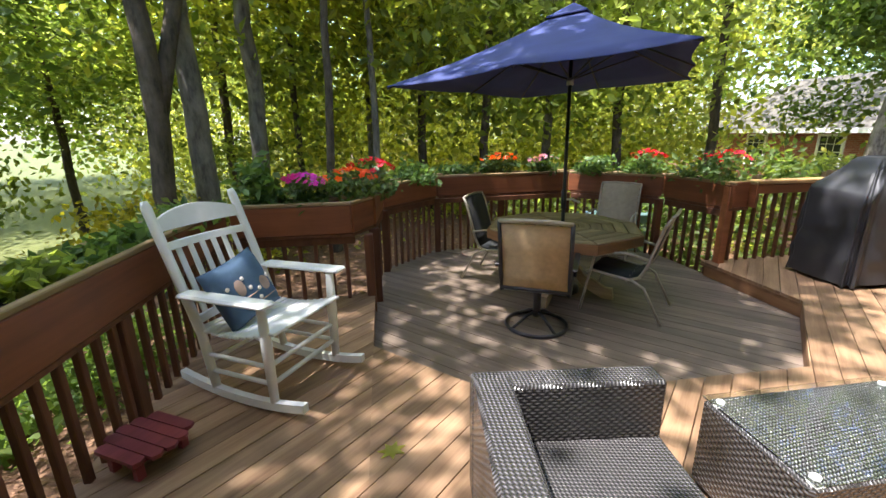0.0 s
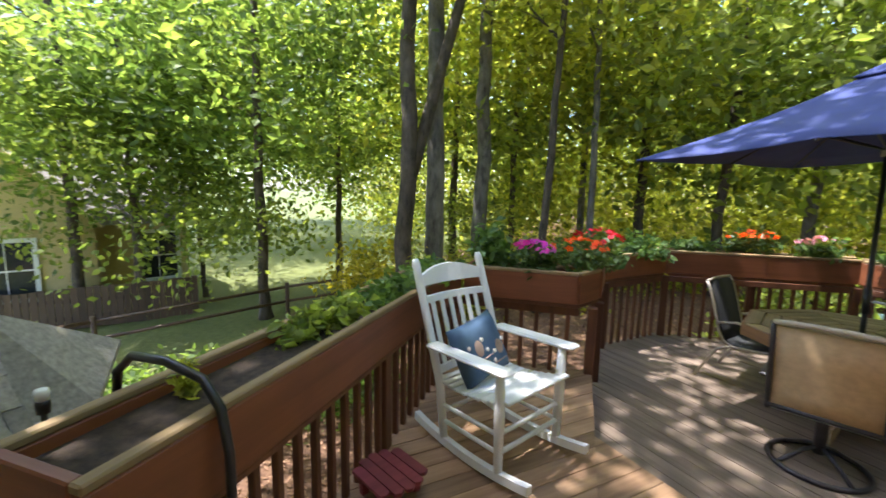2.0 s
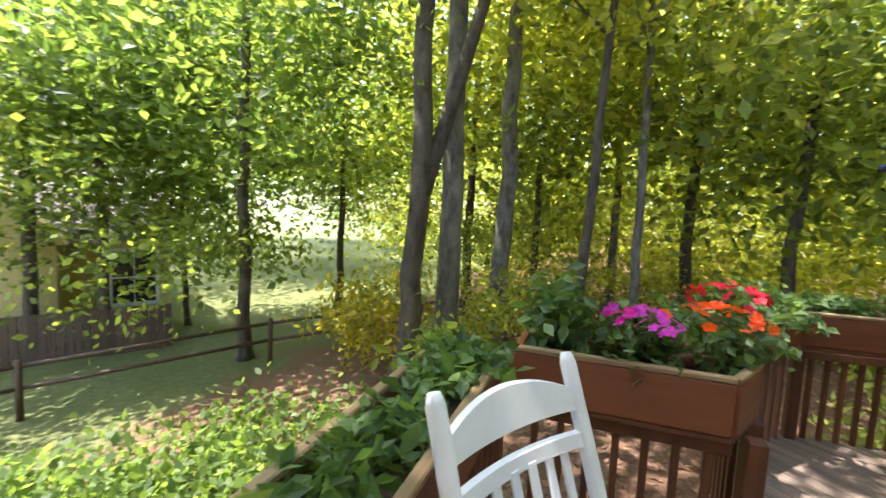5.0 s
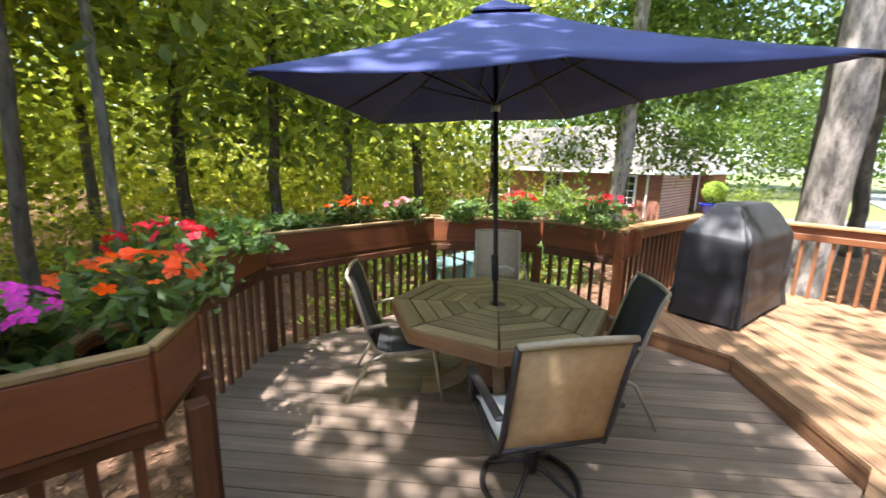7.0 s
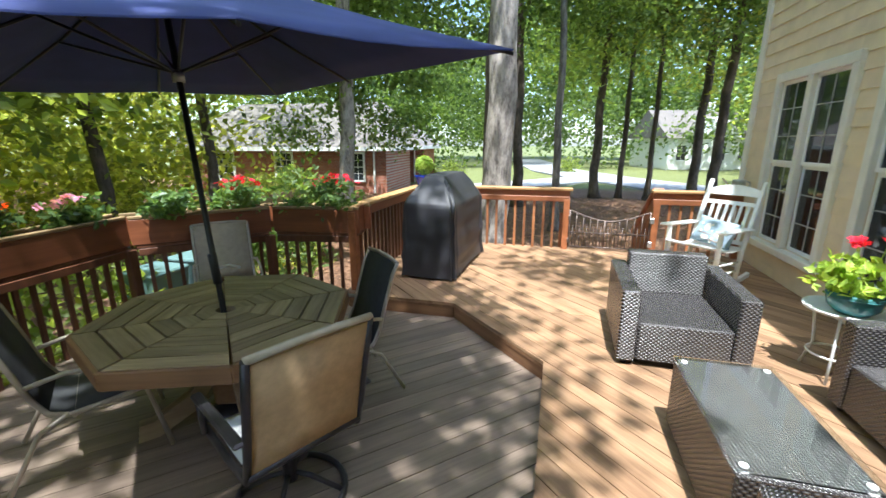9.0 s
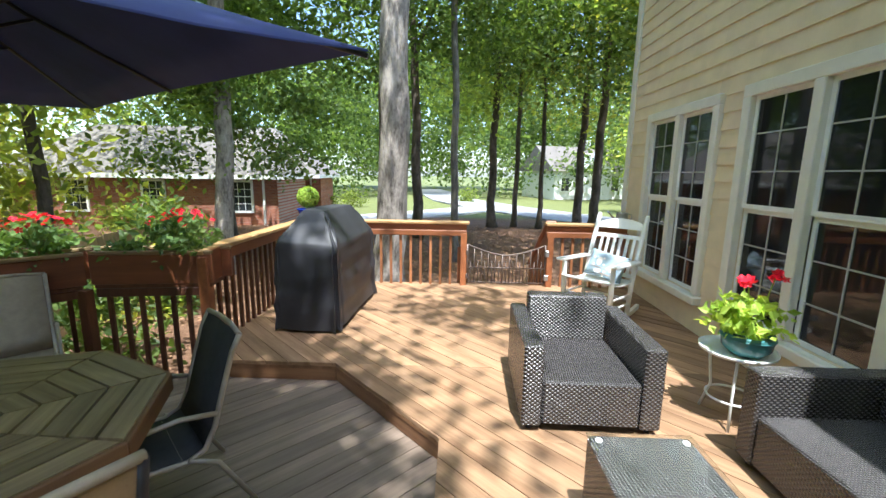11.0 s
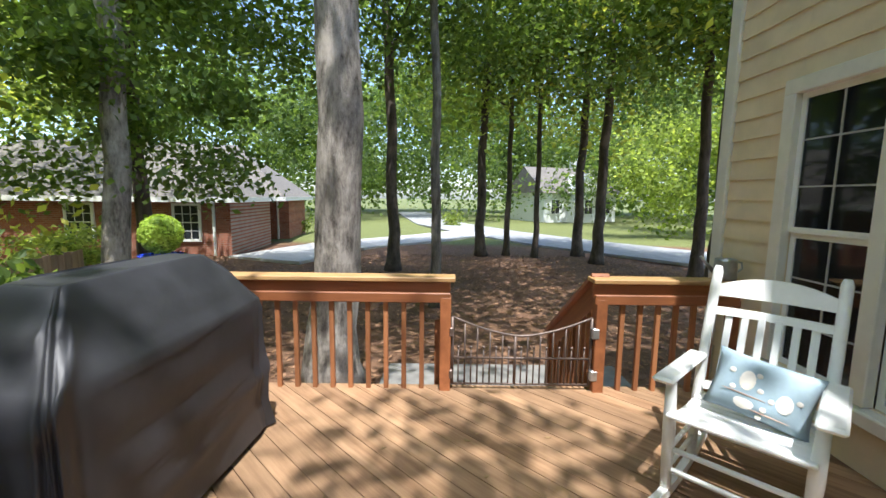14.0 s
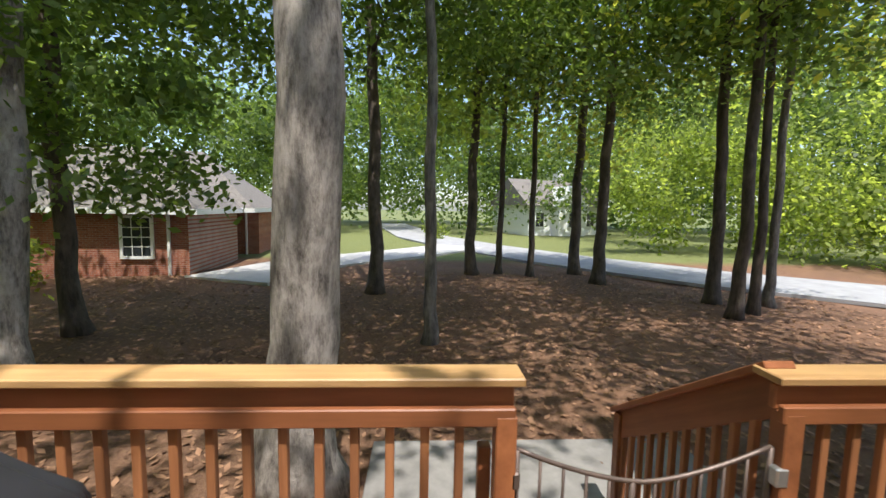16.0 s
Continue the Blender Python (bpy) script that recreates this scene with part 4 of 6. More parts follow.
# ---------------- furniture ----------------
def rocking_chair(m, label):
    """Porch rocker: x to the sitter's left seen from the front, y forward, origin on the floor."""
    root = thing("rocking_chair", label, "rocking chair", m)
    hw = 0.28
    for s in (-1, 1):
        bm = bm_new()
        x, pts = s * 0.27, []
        for k in range(13):
            yy = -0.47 + 0.92 * k / 12
            pts.append((yy, 0.012 + 0.24 * (yy - 0.0) ** 2))
        lo = [[bm.verts.new((x + dx, yy, z + dz)) for dx, dz in ((-0.019, 0), (0.019, 0), (0.019, 0.05), (-0.019, 0.05))] for yy, z in pts]
        for a, b in zip(lo, lo[1:]):
            for k in range(4):
                bm.faces.new((a[k], a[(k + 1) % 4], b[(k + 1) % 4], b[k]))
        bm.faces.new(lo[0][::-1]), bm.faces.new(lo[-1])
        part("rocker", bm, M_WHITE, root)
        part("back_post", add_tube(bm_new(), [(s * 0.27, -0.2, 0.06), (s * 0.275, -0.24, 0.4), (s * 0.28, -0.36, 0.75), (s * 0.28, -0.49, 1.1), (s * 0.28, -0.5, 1.13)], [0.024, 0.027, 0.027, 0.027, 0.018], 10), M_WHITE, root)
        part("front_leg", add_tube(bm_new(), [(s * 0.27, 0.24, 0.07), (s * 0.275, 0.24, 0.4), (s * 0.28, 0.24, 0.63)], [0.024, 0.03, 0.024], 10), M_WHITE, root)
        arm = part("armrest", add_box(bm_new(), 0, 0, 0, 0.1, 0.62, 0.028, bevel=0.012), M_WHITE, root)
        arm.matrix_basis = pose(s * 0.3, 0.01, 0.645, 2)
        for z in (0.17, 0.27):
            part("side_stretcher", add_tube(bm_new(), [(s * 0.27, -0.21, z), (s * 0.27, 0.24, z + 0.01)], 0.013, 8), M_WHITE, root)
    for z, yy in ((0.18, 0.24), (0.29, 0.24), (0.22, -0.22)):
        part("stretcher", add_tube(bm_new(), [(-0.27, yy, z), (0.27, yy, z)], 0.014, 8), M_WHITE, root)
    for k in range(11):
        f = k / 10
        yy = -0.25 + 0.53 * f
        z = 0.40 + 0.035 * (f - 0.35) ** 2 * 4 + 0.02 * f
        part("seat_slat", add_box(bm_new(), 0, yy, z, 0.56, 0.044, 0.018, bevel=0.005), M_WHITE, root)
    back = lambda z: -0.24 - (z - 0.4) * 0.357
    for z0, z1, arch, nm in ((0.965, 1.06, 0.05, "top_rail"), (0.86, 0.90, 0.0, "cross_rail"), (0.45, 0.49, 0.0, "lower_rail")):
        bm = bm_new()
        n = 10
        rows = []
        for k in range(n + 1):
            u = -1 + 2 * k / n
            top = z1 + arch * (1 - u * u) - (0.03 if arch else 0)
            yy = -0.03 * (1 - u * u)
            rows.append([bm.verts.new((u * 0.255, back(z) + yy + dy, z)) for z, dy in ((z0, -0.011), (z0, 0.011), (top, 0.011), (top, -0.011))])
        for a, b in zip(rows, rows[1:]):
            for k in range(4):
                bm.faces.new((a[k], a[(k + 1) % 4], b[(k + 1) % 4], b[k]))
        bm.faces.new(rows[0]), bm.faces.new(rows[-1][::-1])
        part(nm, bm, M_WHITE, root)
    for k in range(6):
        x = -0.19 + 0.38 * k / 5
        sl = part("back_slat", add_box(bm_new(), 0, 0, 0, 0.036, 0.012, 0.42, bevel=0.004), M_WHITE, root)
        sl.matrix_basis = pose(x, back(0.675) - 0.022, 0.675, 19.6)
    return root


def pillow(m, base, label, w=0.42, h=0.42, petals=()):
    root = thing("throw_pillow", label, "pillow", m)
    bm = bm_new()
    n = 14
    grid = {}
    for s in (1, -1):
        for i in range(n + 1):
            for j in range(n + 1):
                u, v = -1 + 2 * i / n, -1 + 2 * j / n
                puff = ((1 - u ** 4) * (1 - v ** 4)) ** 0.5
                pinch = 1 - 0.06 * (1 - abs(u)) * abs(v) - 0.0
                if s == -1 and (i in (0, n) or j in (0, n)):
                    grid[s, i, j] = grid[1, i, j]
                else:
                    grid[s, i, j] = bm.verts.new((u * w / 2 * (1 - 0.07 * (1 - v * v) * abs(u)), s * 0.075 * puff, v * h / 2 * (1 - 0.07 * (1 - u * u) * abs(v))))
        for i in range(n):
            for j in range(n):
                f = [grid[s, i, j], grid[s, i + 1, j], grid[s, i + 1, j + 1], grid[s, i, j + 1]]
                bm.faces.new(f if s == 1 else f[::-1]).smooth = True
    part("cover", bm, base, root)
    for name, px, pz, rx, rz, mat in petals:
        b = bm_new()
        u, v = px / (w / 2), pz / (h / 2)
        yy = 0.075 * math.sqrt(max(0, (1 - u ** 4) * (1 - v ** 4)))
        bmesh.ops.create_uvsphere(b, u_segments=10, v_segments=6, radius=1, matrix=Matrix.Translation((px, yy, pz)) @ Matrix.Diagonal((rx, 0.004, rz, 1)))
        part(name, b, mat, root)
    return root


def facing(x, y, dx, dy, z=0.0):
    """Pose with local y along (dx, dy)."""
    return Matrix.Translation((x, y, z)) @ Matrix.Rotation(math.atan2(-dx, dy), 4, "Z")


R1 = facing(0.0, 3.38, 0.86, -0.51) @ Matrix.Scale(1.05, 4)
rocking_chair(R1, "white slatted rocking chair with a blue pillow")
R2 = facing(5.92, 1.19, -0.70, 0.71) @ Matrix.Scale(1.05, 4)
rocking_chair(R2, "white slatted rocking chair in the sun by the house wall")


def foot_stool():
    root = thing("footstool", "low oval red-painted slatted footstool on the deck", "stool", pose(-0.47, 2.75, 0, 0, 0, 62) @ Matrix.Diagonal((0.8, 0.7, 0.85, 1)))
    for k in range(5):
        x = -0.16 + 0.08 * k
        half = 0.27 * math.sqrt(max(0.1, 1 - (x / 0.235) ** 2))
        bm = bm_new()
        add_prism(bm, [(x - 0.036, -half * 0.94), (x, -half - 0.005), (x + 0.036, -half * 0.94), (x + 0.036, half * 0.94), (x, half + 0.005), (x - 0.036, half * 0.94)], 0.13, 0.152)
        part("slat", bm, M_RED, root)
    for y in (-0.12, 0.12):
        part("batten", add_box(bm_new(), 0, y, 0.11, 0.36, 0.06, 0.036, bevel=0.004), M_RED, root)
        for x in (-0.14, 0.14):
            part("leg", add_box(bm_new(), x, y, 0.047, 0.05, 0.05, 0.094, bevel=0.004), M_RED, root)


foot_stool()


def octagon(r, rot=0.0):
    return [(r * math.cos(rot + math.pi / 4 * k), r * math.sin(rot + math.pi / 4 * k)) for k in range(8)]


def patio_table():
    root = thing("patio_table", "weathered octagonal wooden patio table with ringed boards", "table", pose(2.62, 4.97, LOW, 0, 0, 21) @ Matrix.Diagonal((0.93, 0.93, 1, 1)))
    zt = 0.735
    rot = math.pi / 8
    rings = 6
    edges = [0.06 + (0.865 - 0.06) * k / rings for k in range(rings + 1)]
    shared = {}
    for k in range(rings):
        r0, r1 = edges[k] + 0.008, edges[k + 1] - 0.008
        t = math.tan(math.pi / 8) * 0.965
        a0, a1 = r0 * math.cos(math.pi / 8), r1 * math.cos(math.pi / 8)
        bm = bm_new()
        add_prism(bm, [(-a0 * t, a0), (a0 * t, a0), (a1 * t, a1), (-a1 * t, a1)], zt - 0.035, zt)
        me = mesh_of("table_board", bm, M_TABLE)
        for s in range(8):
            ob = part("table_board", me, M_TABLE, root)
            ob.matrix_basis = pose(0, 0, 0, 0, 0, 45 * s)
    bm = bm_new()
    add_prism(bm, octagon(0.86, rot), zt - 0.06, zt - 0.036)
    part("under_frame", bm, M_TABLE_EDGE, root)
    for s in range(8):
        ap = part("apron", add_box(bm_new(), 0, 0.802, zt - 0.055, 0.672, 0.028, 0.1, bevel=0.006), M_TABLE_EDGE, root)
        ap.matrix_basis = pose(0, 0, 0, 0, 0, 45 * s)
    part("pedestal", add_box(bm_new(), 0, 0, 0.38, 0.24, 0.24, 0.58, bevel=0.02), M_TABLE_EDGE, root)
    for s in range(4):
        bm = bm_new()
        prof = [(0.1, 0.3), (0.13, 0.42), (0.3, 0.22), (0.52, 0.11), (0.6, 0.11), (0.62, 0.0), (0.5, 0.0), (0.28, 0.1)]
        lo = [bm.verts.new((x, -0.04, z)) for x, z in prof]
        hi = [bm.verts.new((x, 0.04, z)) for x, z in prof]
        bm.faces.new(lo), bm.faces.new(hi[::-1])
        for k in range(8):
            bm.faces.new((lo[k], hi[k], hi[(k + 1) % 8], lo[(k + 1) % 8]))
        ob = part("foot", bm, M_TABLE, root)
        ob.matrix_basis = pose(0, 0, 0, 0, 0, 90 * s + 30)


patio_table()


def umbrella():
    x0, y0 = 2.64, 5.0
    root = thing("patio_umbrella", "navy blue market umbrella with a dark pole through the table", "umbrella", Matrix.Translation((x0, y0, LOW)))
    top = Vector((0.06, 0.2, 2.72 - LOW))
    cs = [Vector((p[0] - x0, p[1] - y0, p[2] - LOW)) for p in UMB]
    mids = [(cs[k] + cs[(k + 1) % 4]) / 2 + Vector((0, 0, 0.015)) for k in range(4)]
    ring = [v for k in range(4) for v in (cs[k], mids[k])]
    bm = bm_new()
    rows = []
    N = 6
    under = []
    for i in range(N + 1):
        f = i / N
        row = []
        for k in range(8):
            for j in range(5):
                g = j / 5
                e = ring[k].lerp(ring[(k + 1) % 8], g)
                p = top.lerp(e, f)
                sag = math.sin(math.pi * g) * 0.015 * f
                p.z -= sag + 0.05 * math.sin(math.pi * f)
                if f == 1:
                    mid_in = math.sin(math.pi * g) * 0.04
                    p += (Vector((top.x, top.y, e.z)) - e) * mid_in
                row.append(p)
        rows.append(row)
    L = len(rows[0])
    vs = [[bm.verts.new(p) for p in r] for r in rows[1:]]
    apex = bm.verts.new(top)
    for k in range(L):
        bm.faces.new((apex, vs[0][k], vs[0][(k + 1) % L])).smooth = True
    for a, b in zip(vs, vs[1:]):
        for k in range(L):
            bm.faces.new((a[k], b[k], b[(k + 1) % L], a[(k + 1) % L])).smooth = True
    lo = [[bm.verts.new(v.co - Vector((0, 0, 0.006))) for v in r] for r in vs]
    apex2 = bm.verts.new(top - Vector((0, 0, 0.006)))
    for k in range(L):
        bm.faces.new((apex2, lo[0][(k + 1) % L], lo[0][k])).smooth = True
    for a, b in zip(lo, lo[1:]):
        for k in range(L):
            bm.faces.new((a[k], a[(k + 1) % L], b[(k + 1) % L], b[k])).smooth = True
    for k in range(L):
        bm.faces.new((vs[-1][k], lo[-1][k], lo[-1][(k + 1) % L], vs[-1][(k + 1) % L]))
    part("canopy", bm, M_NAVY, root)
    capm = bm_new()
    vent = [top.lerp(r, 0.17) + Vector((0, 0, 0.008)) for r in ring]
    a = capm.verts.new(top + Vector((0, 0, 0.03)))
    vv = [capm.verts.new(p) for p in vent]
    w2 = [capm.verts.new(p - Vector((0, 0, 0.012))) for p in vent]
    for k in range(8):
        capm.faces.new((a, vv[k], vv[(k + 1) % 8]))
        capm.faces.new((vv[k], w2[k], w2[(k + 1) % 8], vv[(k + 1) % 8]))
    part("vent_cap", capm, M_NAVY, root)
    part("finial", add_lathe(bm_new(), [(0.0, 0.1), (0.02, 0.09), (0.025, 0.06), (0.012, 0.04), (0.012, 0.0)], 10, top), M_BLACK, root)
    part("pole", add_tube(bm_new(), [(0, 0, 0.08), (0, 0.01, 0.72), (0.06, 0.2, 2.7 - LOW)], 0.019, 10), M_BLACK, root)
    part("pole_sleeve", add_tube(bm_new(), [(0.007, 0.03, 0.9), (0.014, 0.055, 1.1)], 0.028, 10), M_BLACK, root)
    part("crank_handle", add_tube(bm_new(), [(0.02, 0.04, 1.0), (0.1, 0.01, 1.0), (0.16, -0.02, 0.97)], 0.011, 6), M_WHITE, root)
    hub = Vector((0.045, 0.145, 2.03 - LOW))
    part("hub", add_tube(bm_new(), [hub - Vector((0, 0, 0.05)), hub + Vector((0, 0, 0.02))], 0.035, 10), M_STEEL, root)
    for r in ring:
        rib = part("rib", add_tube(bm_new(), [top - Vector((0, 0, 0.03)), top.lerp(r, 0.5) - Vector((0, 0, 0.075)), r - Vector((0, 0, 0.02))], 0.009, 6), M_BLACK, root)
        part("strut", add_tube(bm_new(), [hub, top.lerp(r, 0.52) - Vector((0, 0, 0.08))], 0.008, 6), M_BLACK, rib)
    part("base", add_lathe(bm_new(), [(0.0, 0.09), (0.06, 0.09), (0.2, 0.05), (0.22, 0.0), (0, 0)], 20), M_BLACK, root)


UMB = [(2.55, 3.14, 2.03), (4.52, 5.78, 2.12), (2.76, 6.94, 2.0), (0.82, 4.6, 1.92)]
umbrella()


def sling_chair(m, sling, frame_mat, label):
    """Stacking sling chair: y forward, origin on the floor."""
    root = thing("patio_chair", label, "chair", m)
    def sheet(pts, half, mat, name):
        bm = bm_new()
        rows = [[bm.verts.new((x, y, z)) for x in (-half, 0, half)] for y, z in pts]
        low = [[bm.verts.new((x, y + 0.004, z - 0.006)) for x in (-half, 0, half)] for y, z in pts]
        for a, b in zip(rows, rows[1:]):
            for k in (0, 1):
                bm.faces.new((a[k], a[k + 1], b[k + 1], b[k])).smooth = True
        for a, b in zip(low, low[1:]):
            for k in (0, 1):
                bm.faces.new((a[k + 1], a[k], b[k], b[k + 1])).smooth = True
        for a, b in ((rows, low),):
            for i in range(len(pts) - 1):
                bm.faces.new((a[i][0], a[i + 1][0], b[i + 1][0], b[i][0]))
                bm.faces.new((a[i][2], b[i][2], b[i + 1][2], a[i + 1][2]))
            bm.faces.new((*[v for v in a[0]], *[v for v in b[0][::-1]]))
            bm.faces.new((*[v for v in a[-1][::-1]], *[v for v in b[-1]]))
        return part(name, bm, mat, root)
    prof = [(0.27, 0.40), (0.22, 0.425), (0.05, 0.40), (-0.12, 0.385), (-0.2, 0.42), (-0.25, 0.52), (-0.30, 0.7), (-0.36, 0.9), (-0.40, 0.98)]
    sheet(prof[:5], 0.245, sling, "seat")
    sheet(prof[4:], 0.245, sling, "backrest")
    for s in (-1, 1):
        x = s * 0.26
        part("side_frame", add_tube(bm_new(), [(x, y, z) for y, z in prof], 0.014, 8), frame_mat, root)
        part("leg", add_tube(bm_new(), [(s * 0.29, 0.3, 0.012), (s * 0.285, 0.24, 0.35), (s * 0.285, 0.2, 0.56), (s * 0.285, 0.12, 0.62), (s * 0.285, -0.1, 0.635), (s * 0.275, -0.26, 0.6)], 0.013, 8), frame_mat, root)
        part("leg", add_tube(bm_new(), [(s * 0.28, -0.42, 0.012), (s * 0.275, -0.25, 0.33), (s * 0.27, -0.12, 0.4)], 0.013, 8), frame_mat, root)
    part("top_bar", add_tube(bm_new(), [(-0.26, -0.40, 0.98), (-0.1, -0.412, 0.99), (0.1, -0.412, 0.99), (0.26, -0.40, 0.98)], 0.014, 8), frame_mat, root)
    part("cross_bar", add_tube(bm_new(), [(-0.27, -0.1, 0.375), (0.27, -0.1, 0.375)], 0.012, 8), frame_mat, root)
    return root


def swivel_chair(m, label):
    root = thing("swivel_chair", label, "chair", m)
    def slab(name, pts, half, thick, mat):
        bm = bm_new()
        a = [[bm.verts.new((x, y, z)) for x in (-half, half)] for y, z in pts]
        b = [[bm.verts.new((x, y - thick, z - thick * 0.3)) for x in (-half, half)] for y, z in pts]
        for i in range(len(pts) - 1):
            bm.faces.new((a[i][0], a[i][1], a[i + 1][1], a[i + 1][0])).smooth = True
            bm.faces.new((b[i][1], b[i][0], b[i + 1][0], b[i + 1][1])).smooth = True
            bm.faces.new((a[i][0], a[i + 1][0], b[i + 1][0], b[i][0]))
            bm.faces.new((a[i][1], b[i][1], b[i + 1][1], a[i + 1][1]))
        bm.faces.new((a[0][0], b[0][0], b[0][1], a[0][1]))
        bm.faces.new((a[-1][0], a[-1][1], b[-1][1], b[-1][0]))
        return part(name, bm, mat, root)
    back = [(-0.22, 0.42), (-0.25, 0.55), (-0.30, 0.78), (-0.36, 1.01)]
    slab("backrest", back, 0.265, 0.012, M_SLINGTAN)
    slab("seat", [(0.26, 0.43), (0.2, 0.445), (0.0, 0.42), (-0.22, 0.41)], 0.255, 0.012, M_SLINGWHITE)
    for s in (-1, 1):
        x = s * 0.28
        part("side_frame", add_tube(bm_new(), [(x, 0.27, 0.42), (x, 0.0, 0.4), (x, -0.22, 0.41), (x, -0.26, 0.55), (x, -0.31, 0.78), (x, -0.37, 1.03)], 0.018, 8), M_BRONZE, root)
        part("arm_support", add_tube(bm_new(), [(s * 0.3, 0.22, 0.43), (s * 0.31, 0.2, 0.62)], 0.016, 8), M_BRONZE, root)
        arm = part("armrest", add_box(bm_new(), s * 0.31, -0.03, 0.64, 0.05, 0.52, 0.026, bevel=0.01), M_BRONZE, root)
    part("top_bar", add_tube(bm_new(), [(-0.285, -0.37, 1.03), (-0.1, -0.385, 1.045), (0.1, -0.385, 1.045), (0.285, -0.37, 1.03)], 0.018, 8), M_SLINGBEIGE, root)
    part("lower_bar", add_tube(bm_new(), [(-0.28, -0.23, 0.43), (0.28, -0.23, 0.43)], 0.018, 8), M_BRONZE, root)
    part("column", add_tube(bm_new(), [(0, 0, 0.1), (0, 0, 0.4)], 0.035, 12), M_BRONZE, root)
    part("swivel_plate", add_box(bm_new(), 0, 0, 0.385, 0.5, 0.16, 0.03, bevel=0.008), M_BRONZE, root)
    part("base_ring", add_ring(bm_new(), (0, 0, 0.02), 0.27, 0.017), M_BRONZE, root)
    for k in range(4):
        a = math.pi / 4 + math.pi / 2 * k
        part("spoke", add_tube(bm_new(), [(0, 0, 0.15), (0.1 * math.cos(a), 0.1 * math.sin(a), 0.12), (0.265 * math.cos(a), 0.265 * math.sin(a), 0.025)], 0.014, 6), M_BRONZE, root)
    return root


M_SLINGWHITE = plain("sling_pale", (0.6, 0.6, 0.58), 0.8, vary=0.1, scale=20, bumps=0.3)
swivel_chair(facing(2.06, 4.16, 0.47, 0.88, LOW), "swivel patio chair with a tan sling back and bronze frame")
sling_chair(facing(2.13, 5.50, 0.8, -0.6, LOW), M_SLINGDARK, M_SILVER, "charcoal sling patio chair with a champagne metal frame")
sling_chair(facing(3.02, 4.42, -0.72, 0.69, LOW), M_SLINGDARK, M_SILVER, "charcoal sling patio chair facing the table")
sling_chair(facing(3.79, 6.02, -0.69, -0.72, LOW), M_SLINGBEIGE, M_SILVER, "beige sling patio chair behind the table")


# wicker
def wicker_material():
    m, nt, bs = material("wicker_resin")
    tc = nt.nodes.new("ShaderNodeTexCoord")
    sep = nt.nodes.new("ShaderNodeSeparateXYZ")
    nt.links.new(tc.outputs["Object"], sep.inputs[0])
    def math_node(op, a, b=None):
        n = nt.nodes.new("ShaderNodeMath")
        n.operation = op
        for i, v in enumerate((a, b)):
            if v is None:
                continue
            if isinstance(v, (int, float)):
                n.inputs[i].default_value = v
            else:
                nt.links.new(v, n.inputs[i])
        return n.outputs[0]
    s = math_node("ADD", sep.outputs[0], sep.outputs[1])
    across = math_node("MULTIPLY", s, 2 * math.pi / 0.034)
    rowv = math_node("ADD", sep.outputs[2], math_node("MULTIPLY", math_node("SUBTRACT", sep.outputs[0], sep.outputs[1]), 0.0))
    geo = nt.nodes.new("ShaderNodeNewGeometry")
    sn = nt.nodes.new("ShaderNodeSeparateXYZ")
    nt.links.new(geo.outputs["Normal"], sn.inputs[0])
    flat = math_node("GREATER_THAN", math_node("ABSOLUTE", sn.outputs[2]), 0.7)
    rows = math_node("ADD", sep.outputs[2], math_node("MULTIPLY", flat, math_node("SUBTRACT", sep.outputs[0], sep.outputs[1])))
    up = math_node("MULTIPLY", rows, 2 * math.pi / 0.028)
    weave = math_node("MULTIPLY", math_node("SINE", across), math_node("SINE", up))
    rib = math_node("ABSOLUTE", math_node("SINE", math_node("MULTIPLY", up, 1.0)))
    h = math_node("ADD", math_node("MULTIPLY", weave, 0.5), math_node("MULTIPLY", rib, 0.5))
    c = ramp(nt, h, [(0.0, (0.02, 0.018, 0.018)), (0.6, (0.075, 0.07, 0.07)), (1.0, (0.155, 0.148, 0.147))])
    nt.links.new(c, bs.inputs["Base Color"])
    bs.inputs["Roughness"].default_value = 0.26
    bs.inputs["Specular IOR Level"].default_value = 0.7
    bump(nt, bs, h, 0.9, 0.006)
    return m


M_WICKER = wicker_material()


def wicker_seat(m, name, width, depth, arms, back_h, label, category):
    """Boxy woven seat: y forward, origin on the floor at its middle."""
    root = thing(name, label, category, m)
    bv = 0.012
    inner = width - 0.13 * sum(arms)
    off = 0.065 * (arms[0] - arms[1])
    part("seat", add_box(bm_new(), off, 0.06, 0.2, inner - 0.004, depth - 0.14, 0.30, bevel=bv), M_WICKER, root)
    part("backrest", add_box(bm_new(), off, -depth / 2 + 0.07, 0.05 + back_h / 2, inner - 0.004 if any(arms) else width, 0.14, back_h, bevel=bv), M_WICKER, root)
    for on, s in zip(arms, (-1, 1)):
        if on:
            part("arm", add_box(bm_new(), s * (width / 2 - 0.064), 0, 0.315, 0.126, depth, 0.55, bevel=bv), M_WICKER, root)
    for sx in (-1, 1):
        for sy in (-1, 1):
            part("foot", add_tube(bm_new(), [(sx * (width / 2 - 0.06), sy * (depth / 2 - 0.06), 0), (sx * (width / 2 - 0.06), sy * (depth / 2 - 0.06), 0.05)], 0.02, 8), M_BLACK, root)
    return root


